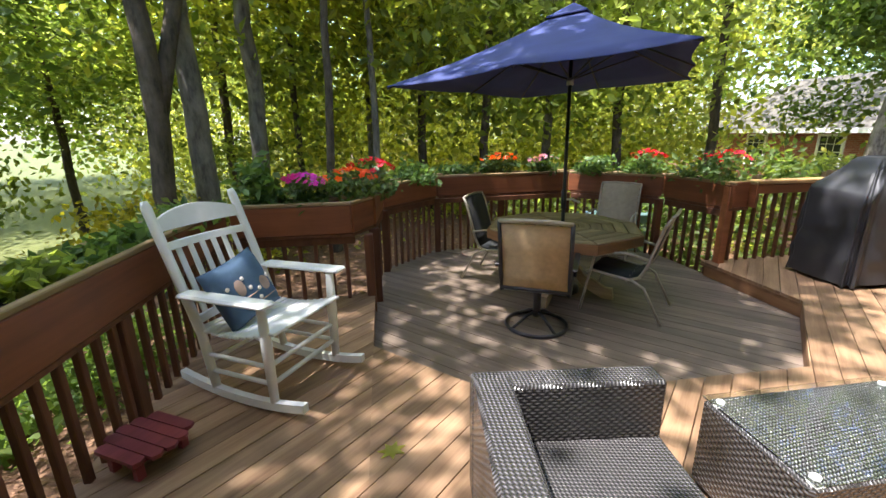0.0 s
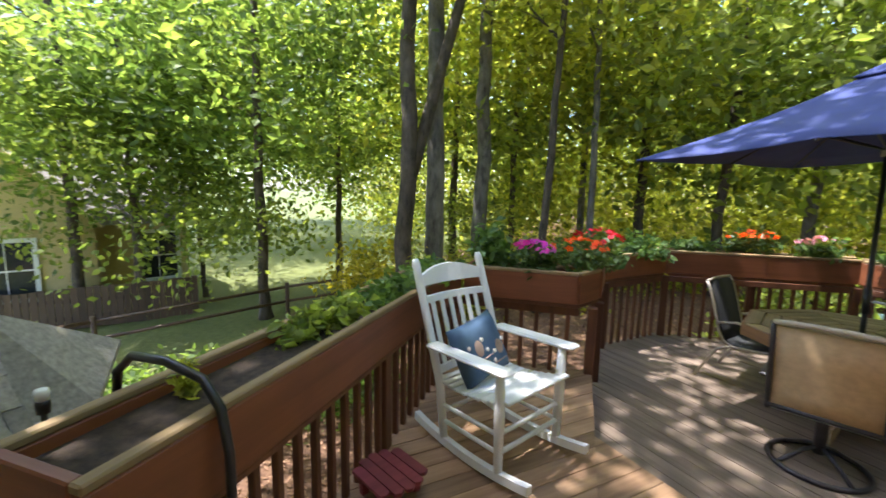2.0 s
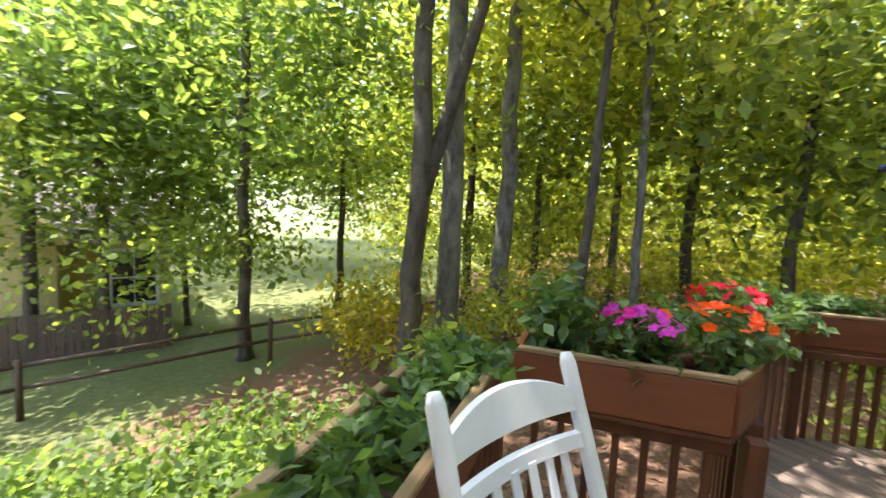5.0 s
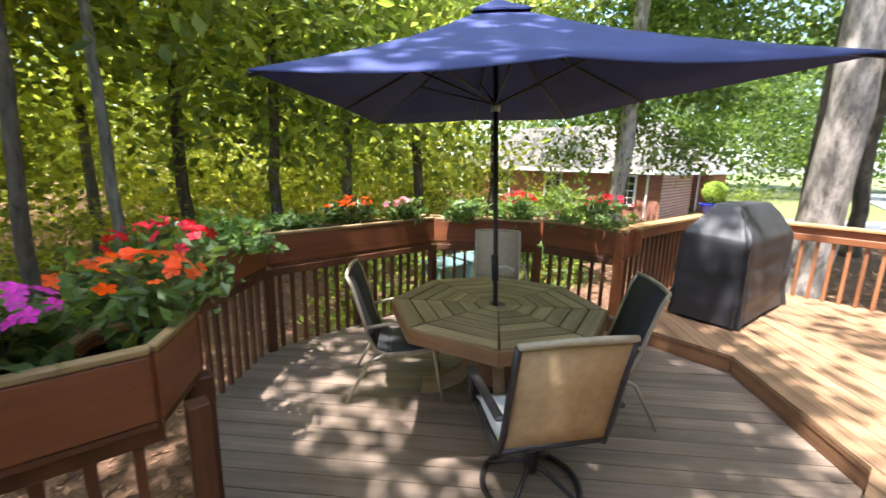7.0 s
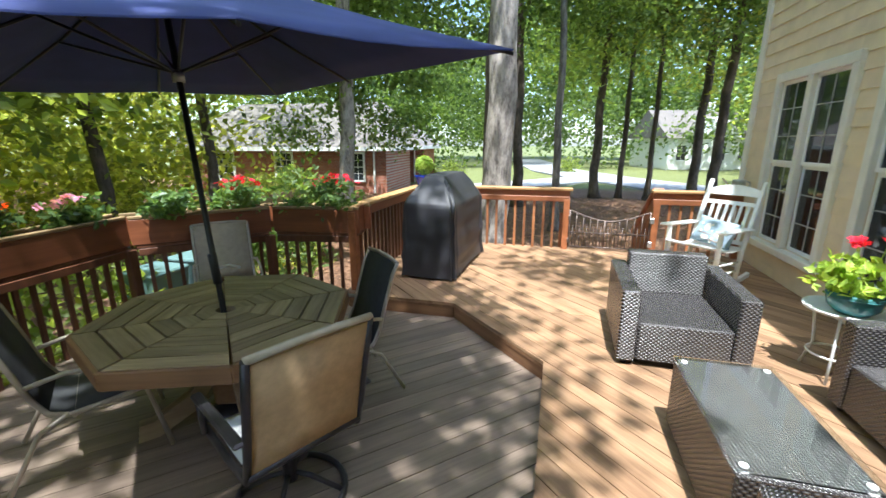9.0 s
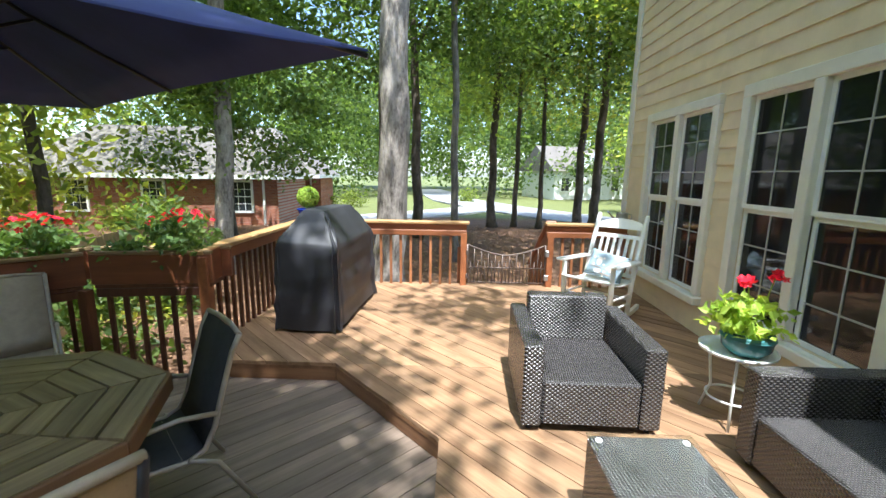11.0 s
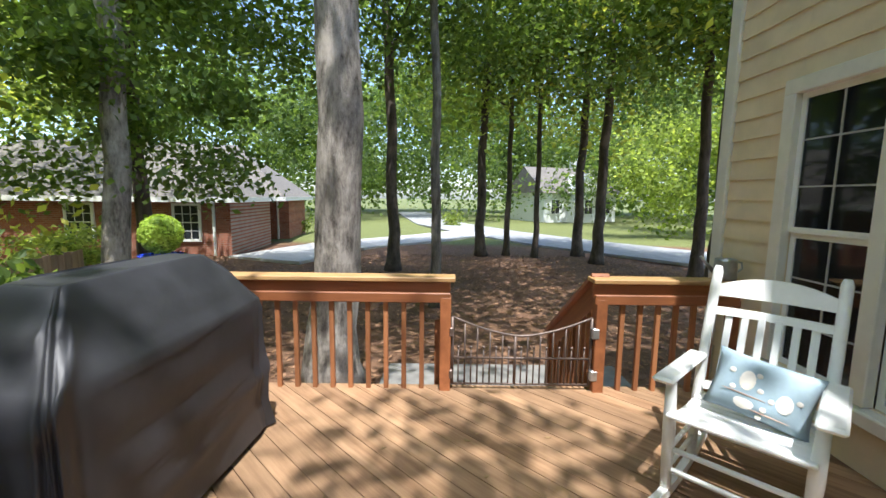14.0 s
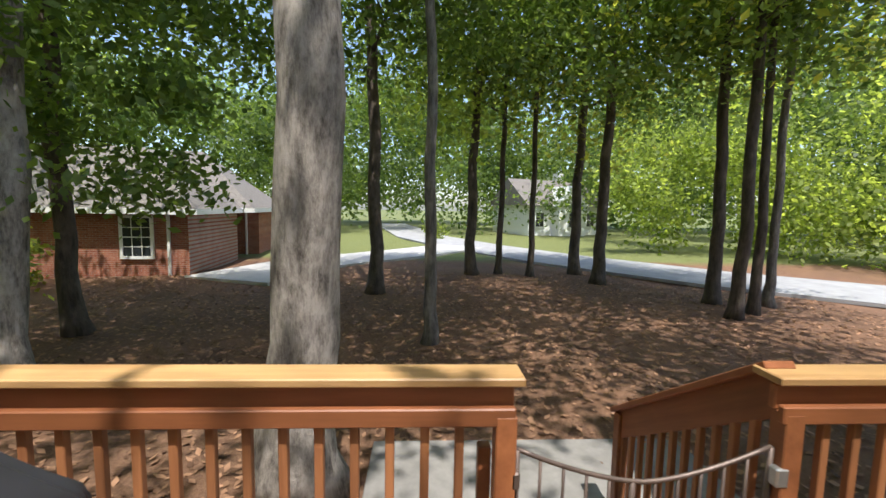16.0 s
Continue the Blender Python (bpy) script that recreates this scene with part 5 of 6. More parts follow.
wicker_seat(facing(4.04, 1.955, -1, 0.02), "wicker_armchair", 0.88, 0.9, (1, 1), 0.65, "dark woven resin armchair with no cushion", "armchair")
wicker_seat(facing(1.40, 1.86, 1, -0.1), "wicker_armchair", 0.86, 0.77, (1, 1), 0.60, "dark woven resin armchair with no cushion by the coffee table", "armchair")
wicker_seat(facing(2.55, 0.78, 0, 1), "wicker_loveseat", 1.75, 0.78, (1, 1), 0.68, "dark woven resin loveseat with black cushions", "sofa")


def coffee_table():
    root = thing("coffee_table", "dark woven resin coffee table with a glass top", "table", pose(2.5, 1.965, 0))
    part("body", add_box(bm_new(), 0, 0, 0.225, 0.9, 0.48, 0.40, bevel=0.012), M_WICKER, root)
    g = part("glass_top", add_box(bm_new(), 0, 0, 0.438, 0.9, 0.49, 0.008, bevel=0.002), M_TABLEGLASS, root)
    g.visible_shadow = False
    for x in (-0.4, 0.4):
        for y in (-0.2, 0.2):
            part("glass_spacer", add_tube(bm_new(), [(x, y, 0.424), (x, y, 0.434)], 0.016, 10), M_WHITE, root)
            part("foot", add_tube(bm_new(), [(x, y, 0), (x, y, 0.03)], 0.02, 8), M_BLACK, root)


M_TABLEGLASS, _nt, _bs = material("table_glass")
_bs.inputs["Base Color"].default_value = (0.75, 0.8, 0.78, 1)
_bs.inputs["Roughness"].default_value = 0.03
_bs.inputs["Transmission Weight"].default_value = 1.0
_bs.inputs["IOR"].default_value = 1.25
coffee_table()


def grill():
    """A covered grill: the cover's folds follow smooth waves round its hem."""
    root = thing("covered_grill", "gas grill under a dark grey fitted vinyl cover", "grill", GRILL)
    bm = bm_new()
    L, D = 1.50, 0.66
    seg = 180
    def ring(z, sx, sy, wav, seed, p=0.09):
        out = []
        for k in range(seg):
            a = 2 * math.pi * k / seg
            ca, sa = math.cos(a), math.sin(a)
            x = math.copysign(abs(ca) ** p, ca) * sx / 2
            y = math.copysign(abs(sa) ** p, sa) * sy / 2
            w = 1 + wav * (math.sin(6 * a + seed) + 0.8 * math.sin(13 * a + 2.1 * seed) + 0.6 * math.sin(23 * a + seed * 0.7))
            out.append(bm.verts.new((x * (1 + (w - 1) * 0.5), y * w, z + (0.014 * math.sin(7 * a) if z < 0.05 else 0.008 * math.sin(9 * a) * (0.8 < z < 1.2)))))
        return out
    keys = [(0.03, 1.0, 1.0, 0.034), (0.35, 0.99, 0.98, 0.03), (0.65, 0.98, 0.965, 0.022), (0.86, 0.98, 0.965, 0.01), (0.905, 0.965, 0.95, 0.004),
            (0.93, 0.94, 0.92, 0.003), (1.04, 0.83, 0.72, 0.004), (1.15, 0.71, 0.52, 0.004), (1.232, 0.62, 0.37, 0.002), (1.24, 0.6, 0.34, 0.0)]
    levels = []
    for (z0, ax, ay, aw), (z1, bx, by, bw) in zip(keys, keys[1:]):
        n = max(1, round((z1 - z0) / 0.04))
        for k in range(n):
            f = k / n
            z = z0 + (z1 - z0) * f
            levels.append((z, L * (ax + (bx - ax) * f), D * (ay + (by - ay) * f), aw + (bw - aw) * f, 1.0 + 0.7 * z))
    levels.append((1.24, L * 0.6, D * 0.34, 0.0, 1.0))
    rings = [ring(*lv) for lv in levels]
    for r in rings:
        for v in r:
            # slack cloth: long vertical folds on the skirt, slanting creases above the shoulder
            c = v.co
            skirt = min(1.0, max(0.0, (0.95 - c.z) / 0.5))
            fold = noise.noise(Vector((c.x * 5.0, c.y * 5.0, c.z * 0.9))) * 0.03 * skirt
            crease = noise.noise(Vector((c.x * 4.0 + c.z * 6.0, c.y * 7.0, c.z * 5.0 + 3.0))) * 0.016
            ridge = (1 - abs(noise.noise(Vector((c.x * 2.6 - c.z * 2.2, c.y * 3.0 + 9.0, c.z * 2.2))))) ** 9 * 0.03
            out = Vector((c.x / L, c.y / D, 0.0 if c.z < 0.9 else 0.35)).normalized()
            v.co = c + out * (fold + crease + ridge)
    for a, b in zip(rings, rings[1:]):
        for k in range(seg):
            bm.faces.new((a[k], a[(k + 1) % seg], b[(k + 1) % seg], b[k])).smooth = True
    bm.faces.new(rings[-1])
    part("cover", bm, M_COVER, root)
    for sx in (-1, 1):
        for sy in (-1, 1):
            part("caster", add_tube(bm_new(), [(sx * 0.55 - 0.015, sy * 0.22, 0.03), (sx * 0.55 + 0.015, sy * 0.22, 0.03)], 0.03, 10), M_BLACK, root)


GRILL = pose(5.92, 4.33, 0, 0, 0, -3)
grill()


# ---------------- plants and small things on the deck ----------------
def dome_leaves(seed, n, rx, ry, rz, size):
    return leaf_cloud("foliage", seed, n, 26, (rx, ry, rz), size, M_LEAF_PLANT, 0.3, 0.8, 0.25)


def petal_mesh(name, mat):
    bm = bm_new()
    for k in range(5):
        a = 2 * math.pi * k / 5
        c, s = math.cos(a), math.sin(a)
        pts = [(0, 0, 0), (0.022, 0.013, 0.004), (0.034, 0, 0.002), (0.022, -0.013, 0.004)]
        bm.faces.new([bm.verts.new((x * c - y * s, x * s + y * c, z)) for x, y, z in pts])
    me = bpy.data.meshes.new(name)
    bm.to_mesh(me)
    bm.free()
    me.materials.append(mat)
    return me


PETALS = {}
for nm, col in (("magenta", (0.55, 0.03, 0.42)), ("orange", (0.8, 0.09, 0.01)), ("red", (0.55, 0.008, 0.03)), ("pink", (0.5, 0.2, 0.3))):
    PETALS[nm] = petal_mesh("blossom", leafy("petal_" + nm, col, tuple(min(1, v * 1.2) for v in col), 0.25))


def flowering_plant(x, y, z, kind, blooms, rx, rz, seed, label, ry=None, size=0.042):
    rng = random.Random(seed)
    ry = ry or rx
    rz *= 1.25
    root = thing("flowering_plant", label, "flowers", Matrix.Translation((x, y, z)))
    f = part("foliage", dome_leaves(seed, 420, rx, ry, rz, size), None, root)
    f.location = (0, 0, rz * 0.75)
    for k in range(9):
        a, r = rng.uniform(0, 6.28), rng.uniform(0.3, 0.9)
        part("stem", add_tube(bm_new(), [(0, 0, -0.02), (rx * r * 0.4 * math.cos(a), ry * r * 0.4 * math.sin(a), rz * 0.7), (rx * r * math.cos(a), ry * r * math.sin(a), rz * 1.3)], 0.004, 5), M_LEAF_PLANT, root)
    for k in range(blooms):
        a, r = rng.uniform(0, 6.28), math.sqrt(rng.random())
        b = part("blossom", PETALS[kind], None, root)
        zz = rz * 0.8 + rz * 1.05 * math.sqrt(max(0, 1 - 0.75 * r * r))
        sc = rng.uniform(0.85, 1.3)
        b.matrix_basis = Matrix.Translation((rx * 1.1 * r * math.cos(a), ry * 1.1 * r * math.sin(a), zz)) @ Euler((rng.uniform(-.7, .7) - 0.7 * r * math.sin(a), rng.uniform(-.7, .7) + 0.7 * r * math.cos(a), a)).to_matrix().to_4x4() @ Matrix.Scale(sc, 4)
    return root


flowering_plant(0.02, 4.83, 0.87, "magenta", 30, 0.2, 0.14, 41, "magenta impatiens growing in the planter box")
flowering_plant(0.44, 5.02, 0.87, "orange", 34, 0.24, 0.15, 42, "bright orange impatiens growing in the planter box")
flowering_plant(0.60, 5.55, 0.88, "red", 34, 0.26, 0.17, 43, "crimson impatiens with bronze leaves in the planter box")
flowering_plant(2.50, 7.02, 0.88, "orange", 26, 0.28, 0.15, 44, "orange impatiens growing in the far planter box", 0.14)
flowering_plant(3.18, 7.02, 0.88, "pink", 16, 0.24, 0.13, 45, "faded pink flowers in the far planter box", 0.14)
flowering_plant(4.40, 6.30, 0.88, "red", 24, 0.25, 0.17, 46, "red impatiens in the far planter box")
flowering_plant(4.74, 5.32, 0.88, "red", 24, 0.25, 0.18, 47, "red impatiens with dark leaves at the planter's end")


def leafy_plant(x, y, z, rx, ry, rz, n, size, seed, label, name="leafy_plant", mat=None, vines=0):
    root = thing(name, label, "plant", Matrix.Translation((x, y, z)))
    me = leaf_cloud("foliage", seed, n, 30, (rx, ry, rz), size, mat or M_LEAF_PLANT, 0.2, 0.7, 0.25)
    f = part("foliage", me, None, root)
    f.location = (0, 0, rz * 0.7)
    rng = random.Random(seed)
    for k in range(10):
        a, r = rng.uniform(0, 6.28), rng.uniform(0.3, 1)
        part("stem", add_tube(bm_new(), [(0, 0, -0.03), (rx * r * 0.5 * math.cos(a), ry * r * 0.5 * math.sin(a), rz * 0.6), (rx * r * math.cos(a), ry * r * math.sin(a), rz * rng.uniform(0.3, 1.3))], 0.004, 5), mat or M_LEAF_PLANT, root)
    return root


leafy_plant(1.16, 6.58, 0.84, 0.32, 0.32, 0.22, 520, 0.045, 51, "trailing lantana vine spilling over the planter corner")
leafy_plant(3.86, 6.68, 0.86, 0.3, 0.24, 0.2, 560, 0.04, 52, "bushy green plant in the far planter box")
leafy_plant(4.62, 5.78, 0.86, 0.14, 0.2, 0.1, 260, 0.035, 53, "small trailing plant in the planter box")
leafy_plant(1.85, 7.02, 0.86, 0.3, 0.14, 0.15, 420, 0.04, 54, "green foliage in the far planter box")
leafy_plant(-0.82, 4.25, 0.84, 0.22, 0.34, 0.12, 420, 0.05, 55, "broad-leaved sweet potato vine in the long planter")
leafy_plant(-0.85, 3.45, 0.84, 0.18, 0.42, 0.09, 420, 0.042, 56, "broad-leaved vine trailing along the long planter")
leafy_plant(-0.88, 2.75, 0.86, 0.14, 0.36, 0.09, 420, 0.045, 57, "leafy seedlings in the long planter", mat=M_LEAF)
leafy_plant(-0.90, 1.93, 0.86, 0.05, 0.05, 0.09, 60, 0.03, 58, "single bright seedling in bare soil", mat=M_LEAF_LIGHT)
leafy_plant(-0.42, 4.88, 0.88, 0.2, 0.16, 0.24, 380, 0.055, 59, "tall broad-leaved plant in the planter corner")
leafy_plant(-1.0, 4.75, 0.55, 0.26, 0.3, 0.26, 420, 0.05, 60, "ferny green plant behind the long planter", mat=M_LEAF)
leafy_plant(-4.2, 9.4, -1.1, 1.0, 1.0, 1.0, 1500, 0.07, 61, "yellow-leaved shrub at the lawn's edge", "shrub", M_LEAF_YELLOW)
leafy_plant(3.7, 8.2, -0.9, 1.0, 0.8, 0.9, 1200, 0.07, 62, "green shrub behind the octagonal deck", "shrub", M_LEAF)
leafy_plant(5.9, 7.4, -0.9, 0.8, 0.8, 1.0, 1200, 0.07, 63, "green shrub beyond the cedar rail", "shrub", M_LEAF_DARK)
leafy_plant(8.3, 8.0, -0.9, 0.7, 0.7, 1.25, 1200, 0.08, 64, "green-leaved young dogwood near the fence", "shrub", M_LEAF_SHADE)
for k, (x, y) in enumerate(((18.6, 15.5), (19.0, 17.6), (17.2, 14.6), (31.0, 12.5), (33.0, 11.0), (40.0, 2.0))):
    leafy_plant(x, y, -0.95, 0.9, 0.9, 0.8, 700, 0.1, 70 + k, "rounded green foundation shrub by the driveway", "shrub", M_LEAF)


def hose():
    root = thing("garden_hose", "black irrigation hose looping over the long planter", "hose")
    part("tube", add_tube(bm_new(), [(-1.12, 1.83, 0.86), (-1.1, 1.83, 0.98), (-1.02, 1.83, 1.05), (-0.85, 1.82, 1.06), (-0.68, 1.81, 1.03), (-0.6, 1.80, 0.95), (-0.575, 1.80, 0.8), (-0.575, 1.80, 0.4), (-0.585, 1.80, 0.02)], 0.016, 8), M_BLACK, root)


hose()
M_COBALT = plain("glazed_cobalt", (0.02, 0.04, 0.4), 0.15, vary=0.15)
M_CERAMIC = plain("glazed_teal", (0.05, 0.16, 0.17), 0.25, vary=0.3)
M_BOX = leafy("boxwood_leaf", (0.16, 0.25, 0.03), (0.36, 0.46, 0.09), 0.35)


def topiary():
    root = thing("topiary", "clipped boxwood ball in a cobalt glazed bowl on the rail cap", "topiary", Matrix.Translation((7.27, 5.06, 0.95)))
    part("bowl", add_lathe(bm_new(), [(0.0, 0.0), (0.1, 0.0), (0.12, 0.02), (0.155, 0.13), (0.175, 0.15), (0.165, 0.155), (0.145, 0.14), (0.11, 0.12), (0.0, 0.12)], 28), M_COBALT, root)
    part("ball", np_mesh("ball", *shell_leaves(0.155, 2400, 0.016, 81), M_BOX), None, root).location = (0, 0, 0.32)
    part("stem", add_tube(bm_new(), [(0, 0, 0.11), (0, 0, 0.3)], 0.012, 6), M_BARK_GREY, root)


def shell_leaves(r, n, size, seed):
    rng = np.random.default_rng(seed)
    d = rng.normal(size=(n, 3))
    d /= np.linalg.norm(d, axis=1)[:, None]
    p = d * (r * rng.uniform(0.86, 1.03, n))[:, None]
    nrm = d + rng.normal(size=(n, 3)) * 0.5
    nrm /= np.linalg.norm(nrm, axis=1)[:, None]
    t = np.cross(nrm, rng.normal(size=(n, 3)))
    t /= np.linalg.norm(t, axis=1)[:, None]
    b = np.cross(nrm, t)
    s = (size * rng.uniform(0.7, 1.3, n))[:, None]
    v = np.stack((p - t * s, p + b * s * 0.7, p + t * s, p - b * s * 0.7), 1).reshape(-1, 3)
    return v.tolist(), np.arange(n * 4).reshape(n, 4).tolist()


topiary()


def watering_can():
    root = thing("watering_can", "galvanised metal watering can on the rail cap", "watering can", pose(7.29, 0.44, 0.95, 0, 0, 90))
    part("body", add_lathe(bm_new(), [(0.0, 0.002), (0.085, 0.002), (0.088, 0.03), (0.082, 0.15), (0.08, 0.17), (0.072, 0.17), (0.074, 0.03), (0, 0.02)], 24), M_STEEL, root)
    part("spout", add_tube(bm_new(), [(0.07, 0, 0.04), (0.15, 0, 0.12), (0.21, 0, 0.19)], [0.02, 0.013, 0.012], 10), M_STEEL, root)
    part("handle", add_tube(bm_new(), [(-0.075, 0, 0.15), (-0.13, 0, 0.14), (-0.14, 0, 0.09), (-0.085, 0, 0.05)], 0.008, 8), M_STEEL, root)


watering_can()


def side_table():
    root = thing("side_table", "white round metal plant stand with a lower ring", "table", Matrix.Translation((3.84, 0.94, 0)))
    part("top", add_lathe(bm_new(), [(0.0, 0.49), (0.21, 0.49), (0.225, 0.50), (0.23, 0.52), (0.218, 0.512), (0.205, 0.502), (0, 0.502)], 28), M_WHITE, root)
    part("ring", add_ring(bm_new(), (0, 0, 0.17), 0.15, 0.008), M_WHITE, root)
    for k in range(3):
        a = 2 * math.pi * k / 3 + 0.5
        part("leg", add_tube(bm_new(), [(0.18 * math.cos(a), 0.18 * math.sin(a), 0.49), (0.14 * math.cos(a), 0.14 * math.sin(a), 0.2), (0.2 * math.cos(a), 0.2 * math.sin(a), 0.0)], 0.009, 6), M_WHITE, root)


side_table()


def geranium():
    root = thing("potted_geranium", "red geranium in a teal ribbed pot on the side table", "potted plant", Matrix.Translation((3.78, 0.93, 0.503)))
    pot = part("pot", add_lathe(bm_new(), [(0.0, 0.0), (0.09, 0.0), (0.14, 0.05), (0.155, 0.13), (0.15, 0.15), (0.135, 0.14), (0.12, 0.12), (0, 0.12)], 28), M_CERAMIC, root)
    for z in (0.04, 0.08, 0.12):
        part("rib", add_ring(bm_new(), (0, 0, z), 0.105 + 0.4 * z if z < 0.1 else 0.153, 0.006), M_CERAMIC, pot)
    part("foliage", leaf_cloud("foliage", 91, 420, 24, (0.2, 0.2, 0.12), 0.04, M_BOX, 0.3, 0.7, 0.25), None, root).location = (0, 0, 0.25)
    rng = random.Random(8)
    for k in range(3):
        a = 2.2 * k
        tip = Vector((0.1 * math.cos(a), 0.1 * math.sin(a), 0.46 + 0.03 * k))
        part("flower_stalk", add_tube(bm_new(), [(0, 0, 0.14), tip * 0.7, tip], 0.004, 5), M_BOX, root)
        for j in range(8):
            b = part("blossom", PETALS["red"], None, root)
            b.matrix_basis = Matrix.Translation(tip + Vector((rng.uniform(-.04, .04), rng.uniform(-.04, .04), rng.uniform(-.01, .03)))) @ Euler((rng.uniform(-1, 1), rng.uniform(-1, 1), 0)).to_matrix().to_4x4()


geranium()
M_PILLOW_BLUE = plain("pillow_slate_blue", (0.07, 0.125, 0.21), 0.85, vary=0.15, scale=10, bumps=0.2)
M_PILLOW_PALE = plain("pillow_pale_blue", (0.33, 0.43, 0.5), 0.85, vary=0.12, scale=10, bumps=0.2)
M_PRINT = plain("pillow_print_cream", (0.75, 0.7, 0.64), 0.85)
M_PRINT2 = plain("pillow_print_tan", (0.42, 0.3, 0.24), 0.85)
prints = lambda mat: [("motif", -0.10, -0.03, 0.035, 0.045, mat), ("motif", 0.06, 0.02, 0.035, 0.05, mat), ("motif", 0.05, -0.09, 0.045, 0.03, mat)] + \
    [("blossom_print", x, z, 0.014, 0.013, M_PRINT) for x, z in ((-0.15, 0.0), (-0.05, -0.04), (-0.03, -0.09), (0.0, -0.01), (0.02, 0.06), (0.11, -0.03), (0.13, 0.05), (-0.02, -0.13))] + \
    [("twig_print", -0.03, -0.11, 0.12, 0.004, M_PRINT2), ("twig_print", 0.06, -0.05, 0.1, 0.004, M_PRINT2)]
pillow(R1 @ pose(0.07, -0.12, 0.605, 22, 10, 4), M_PILLOW_BLUE, "slate blue square pillow printed with birds and blossoms", 0.40, 0.38, prints(M_PRINT2))
pillow(R2 @ pose(-0.03, -0.12, 0.575, 24, -8, 0), M_PILLOW_PALE, "pale blue lumbar pillow printed with white birds and blossoms", 0.44, 0.31, prints(M_PRINT))
for x in (2.2, 2.85):
    pillow(Matrix.Translation((x, 0.62, 0.52)) @ pose(0, 0, 0, 14), M_COVER, "black square cushion on the woven loveseat", 0.46, 0.36)


def path_light():
    root = thing("path_light", "small black post light with a white cap beside the planter", "lamp", Matrix.Translation((-1.2, 1.66, 0.45)) @ Matrix.Diagonal((0.62, 0.62, 0.85, 1)))
    part("post", add_tube(bm_new(), [(0, 0, -2.0), (0, 0, 0.55)], 0.014, 8), M_BLACK, root)
    part("collar", add_lathe(bm_new(), [(0.0, 0.52), (0.03, 0.52), (0.034, 0.555), (0.03, 0.57), (0.0, 0.57)], 14), M_BLACK, root)
    part("cap", add_lathe(bm_new(), [(0.0, 0.568), (0.026, 0.568), (0.036, 0.6), (0.03, 0.615), (0.0, 0.61)], 14), M_WHITE, root)


path_light()


def fallen_leaf(x, y, a):
    root = thing("fallen_leaf", "green lobed leaf lying on the deck boards", "leaf", pose(x, y, 0.004, 0, 0, a))
    bm = bm_new()
    pts = []
    for k in range(14):
        t = 2 * math.pi * k / 14
        r = 0.06 if k % 2 == 0 else 0.03
        pts.append((r * 1.25 * math.cos(t), r * math.sin(t)))
    add_prism(bm, pts, 0.0, 0.003)
    part("blade", bm, M_LEAF_LIGHT, root)


fallen_leaf(0.72, 2.6, 20)
_rng = random.Random(77)
for k in range(16):
    x, y = _rng.uniform(4.6, 7.0), _rng.uniform(1.2, 3.8)
    ob = thing("fallen_leaf", "small dry brown leaf lying on the deck", "leaf", pose(x, y, 0.003, 0, 0, _rng.uniform(0, 360)))
    part("blade", add_prism(bm_new(), [(-0.02, 0), (0, -0.01), (0.024, 0), (0, 0.011)], 0, 0.003), M_TOPEDGE, ob)


# ---------------- neighbourhood ----------------
M_BRICK, _nt, _bs = material("red_brick")
_tc = _nt.nodes.new("ShaderNodeTexCoord")
_mp = _nt.nodes.new("ShaderNodeMapping")
_mp.inputs["Rotation"].default_value = (radians(90), 0, 0)
_nt.links.new(_tc.outputs["Object"], _mp.inputs[0])
_br = _nt.nodes.new("ShaderNodeTexBrick")
for key, val in (("Color1", (0.26, 0.075, 0.04, 1)), ("Color2", (0.36, 0.13, 0.075, 1)), ("Mortar", (0.36, 0.29, 0.24, 1)), ("Scale", 1.0), ("Brick Width", 0.21), ("Row Height", 0.075), ("Mortar Size", 0.006)):
    _br.inputs[key].default_value = val
_nt.links.new(_mp.outputs[0], _br.inputs["Vector"])
_nt.links.new(mix(_nt, 0.6, _br.outputs["Color"], ramp(_nt, noise_tex(_nt, 2.5, 5), [(0.3, (0.6,) * 3), (0.7, (1.2,) * 3)]), "MULTIPLY"), _bs.inputs["Base Color"])
_bs.inputs["Roughness"].default_value = 0.9
M_GLASS_FAR = plain("far_window_glass", (0.03, 0.035, 0.04), 0.08, vary=0.2, bumps=0)


def far_window(root, m, w, h, cols=3, rows=4):
    win = part("window", add_box(bm_new(), 0, 0, 0, w, 0.05, h), M_GLASS_FAR, root)
    win.matrix_basis = m
    fr = bm_new()
    for sx in (-1, 1):
        add_box(fr, sx * (w / 2 + 0.03), -0.02, 0, 0.1, 0.08, h + 0.18)
        add_box(fr, 0, -0.021, sx * (h / 2 + 0.04), w - 0.04, 0.08, 0.1)
    part("window_frame", fr, M_WHITE, win)
    g = bm_new()
    for k in range(1, cols):
        add_box(g, -w / 2 + w * k / cols, -0.028, 0, 0.022, 0.02, h)
    for k in range(1, rows):
        add_box(g, 0, -0.03, -h / 2 + h * k / rows, w, 0.02, 0.04 if k * 2 == rows else 0.022)
    part("grille", g, M_WHITE, win)


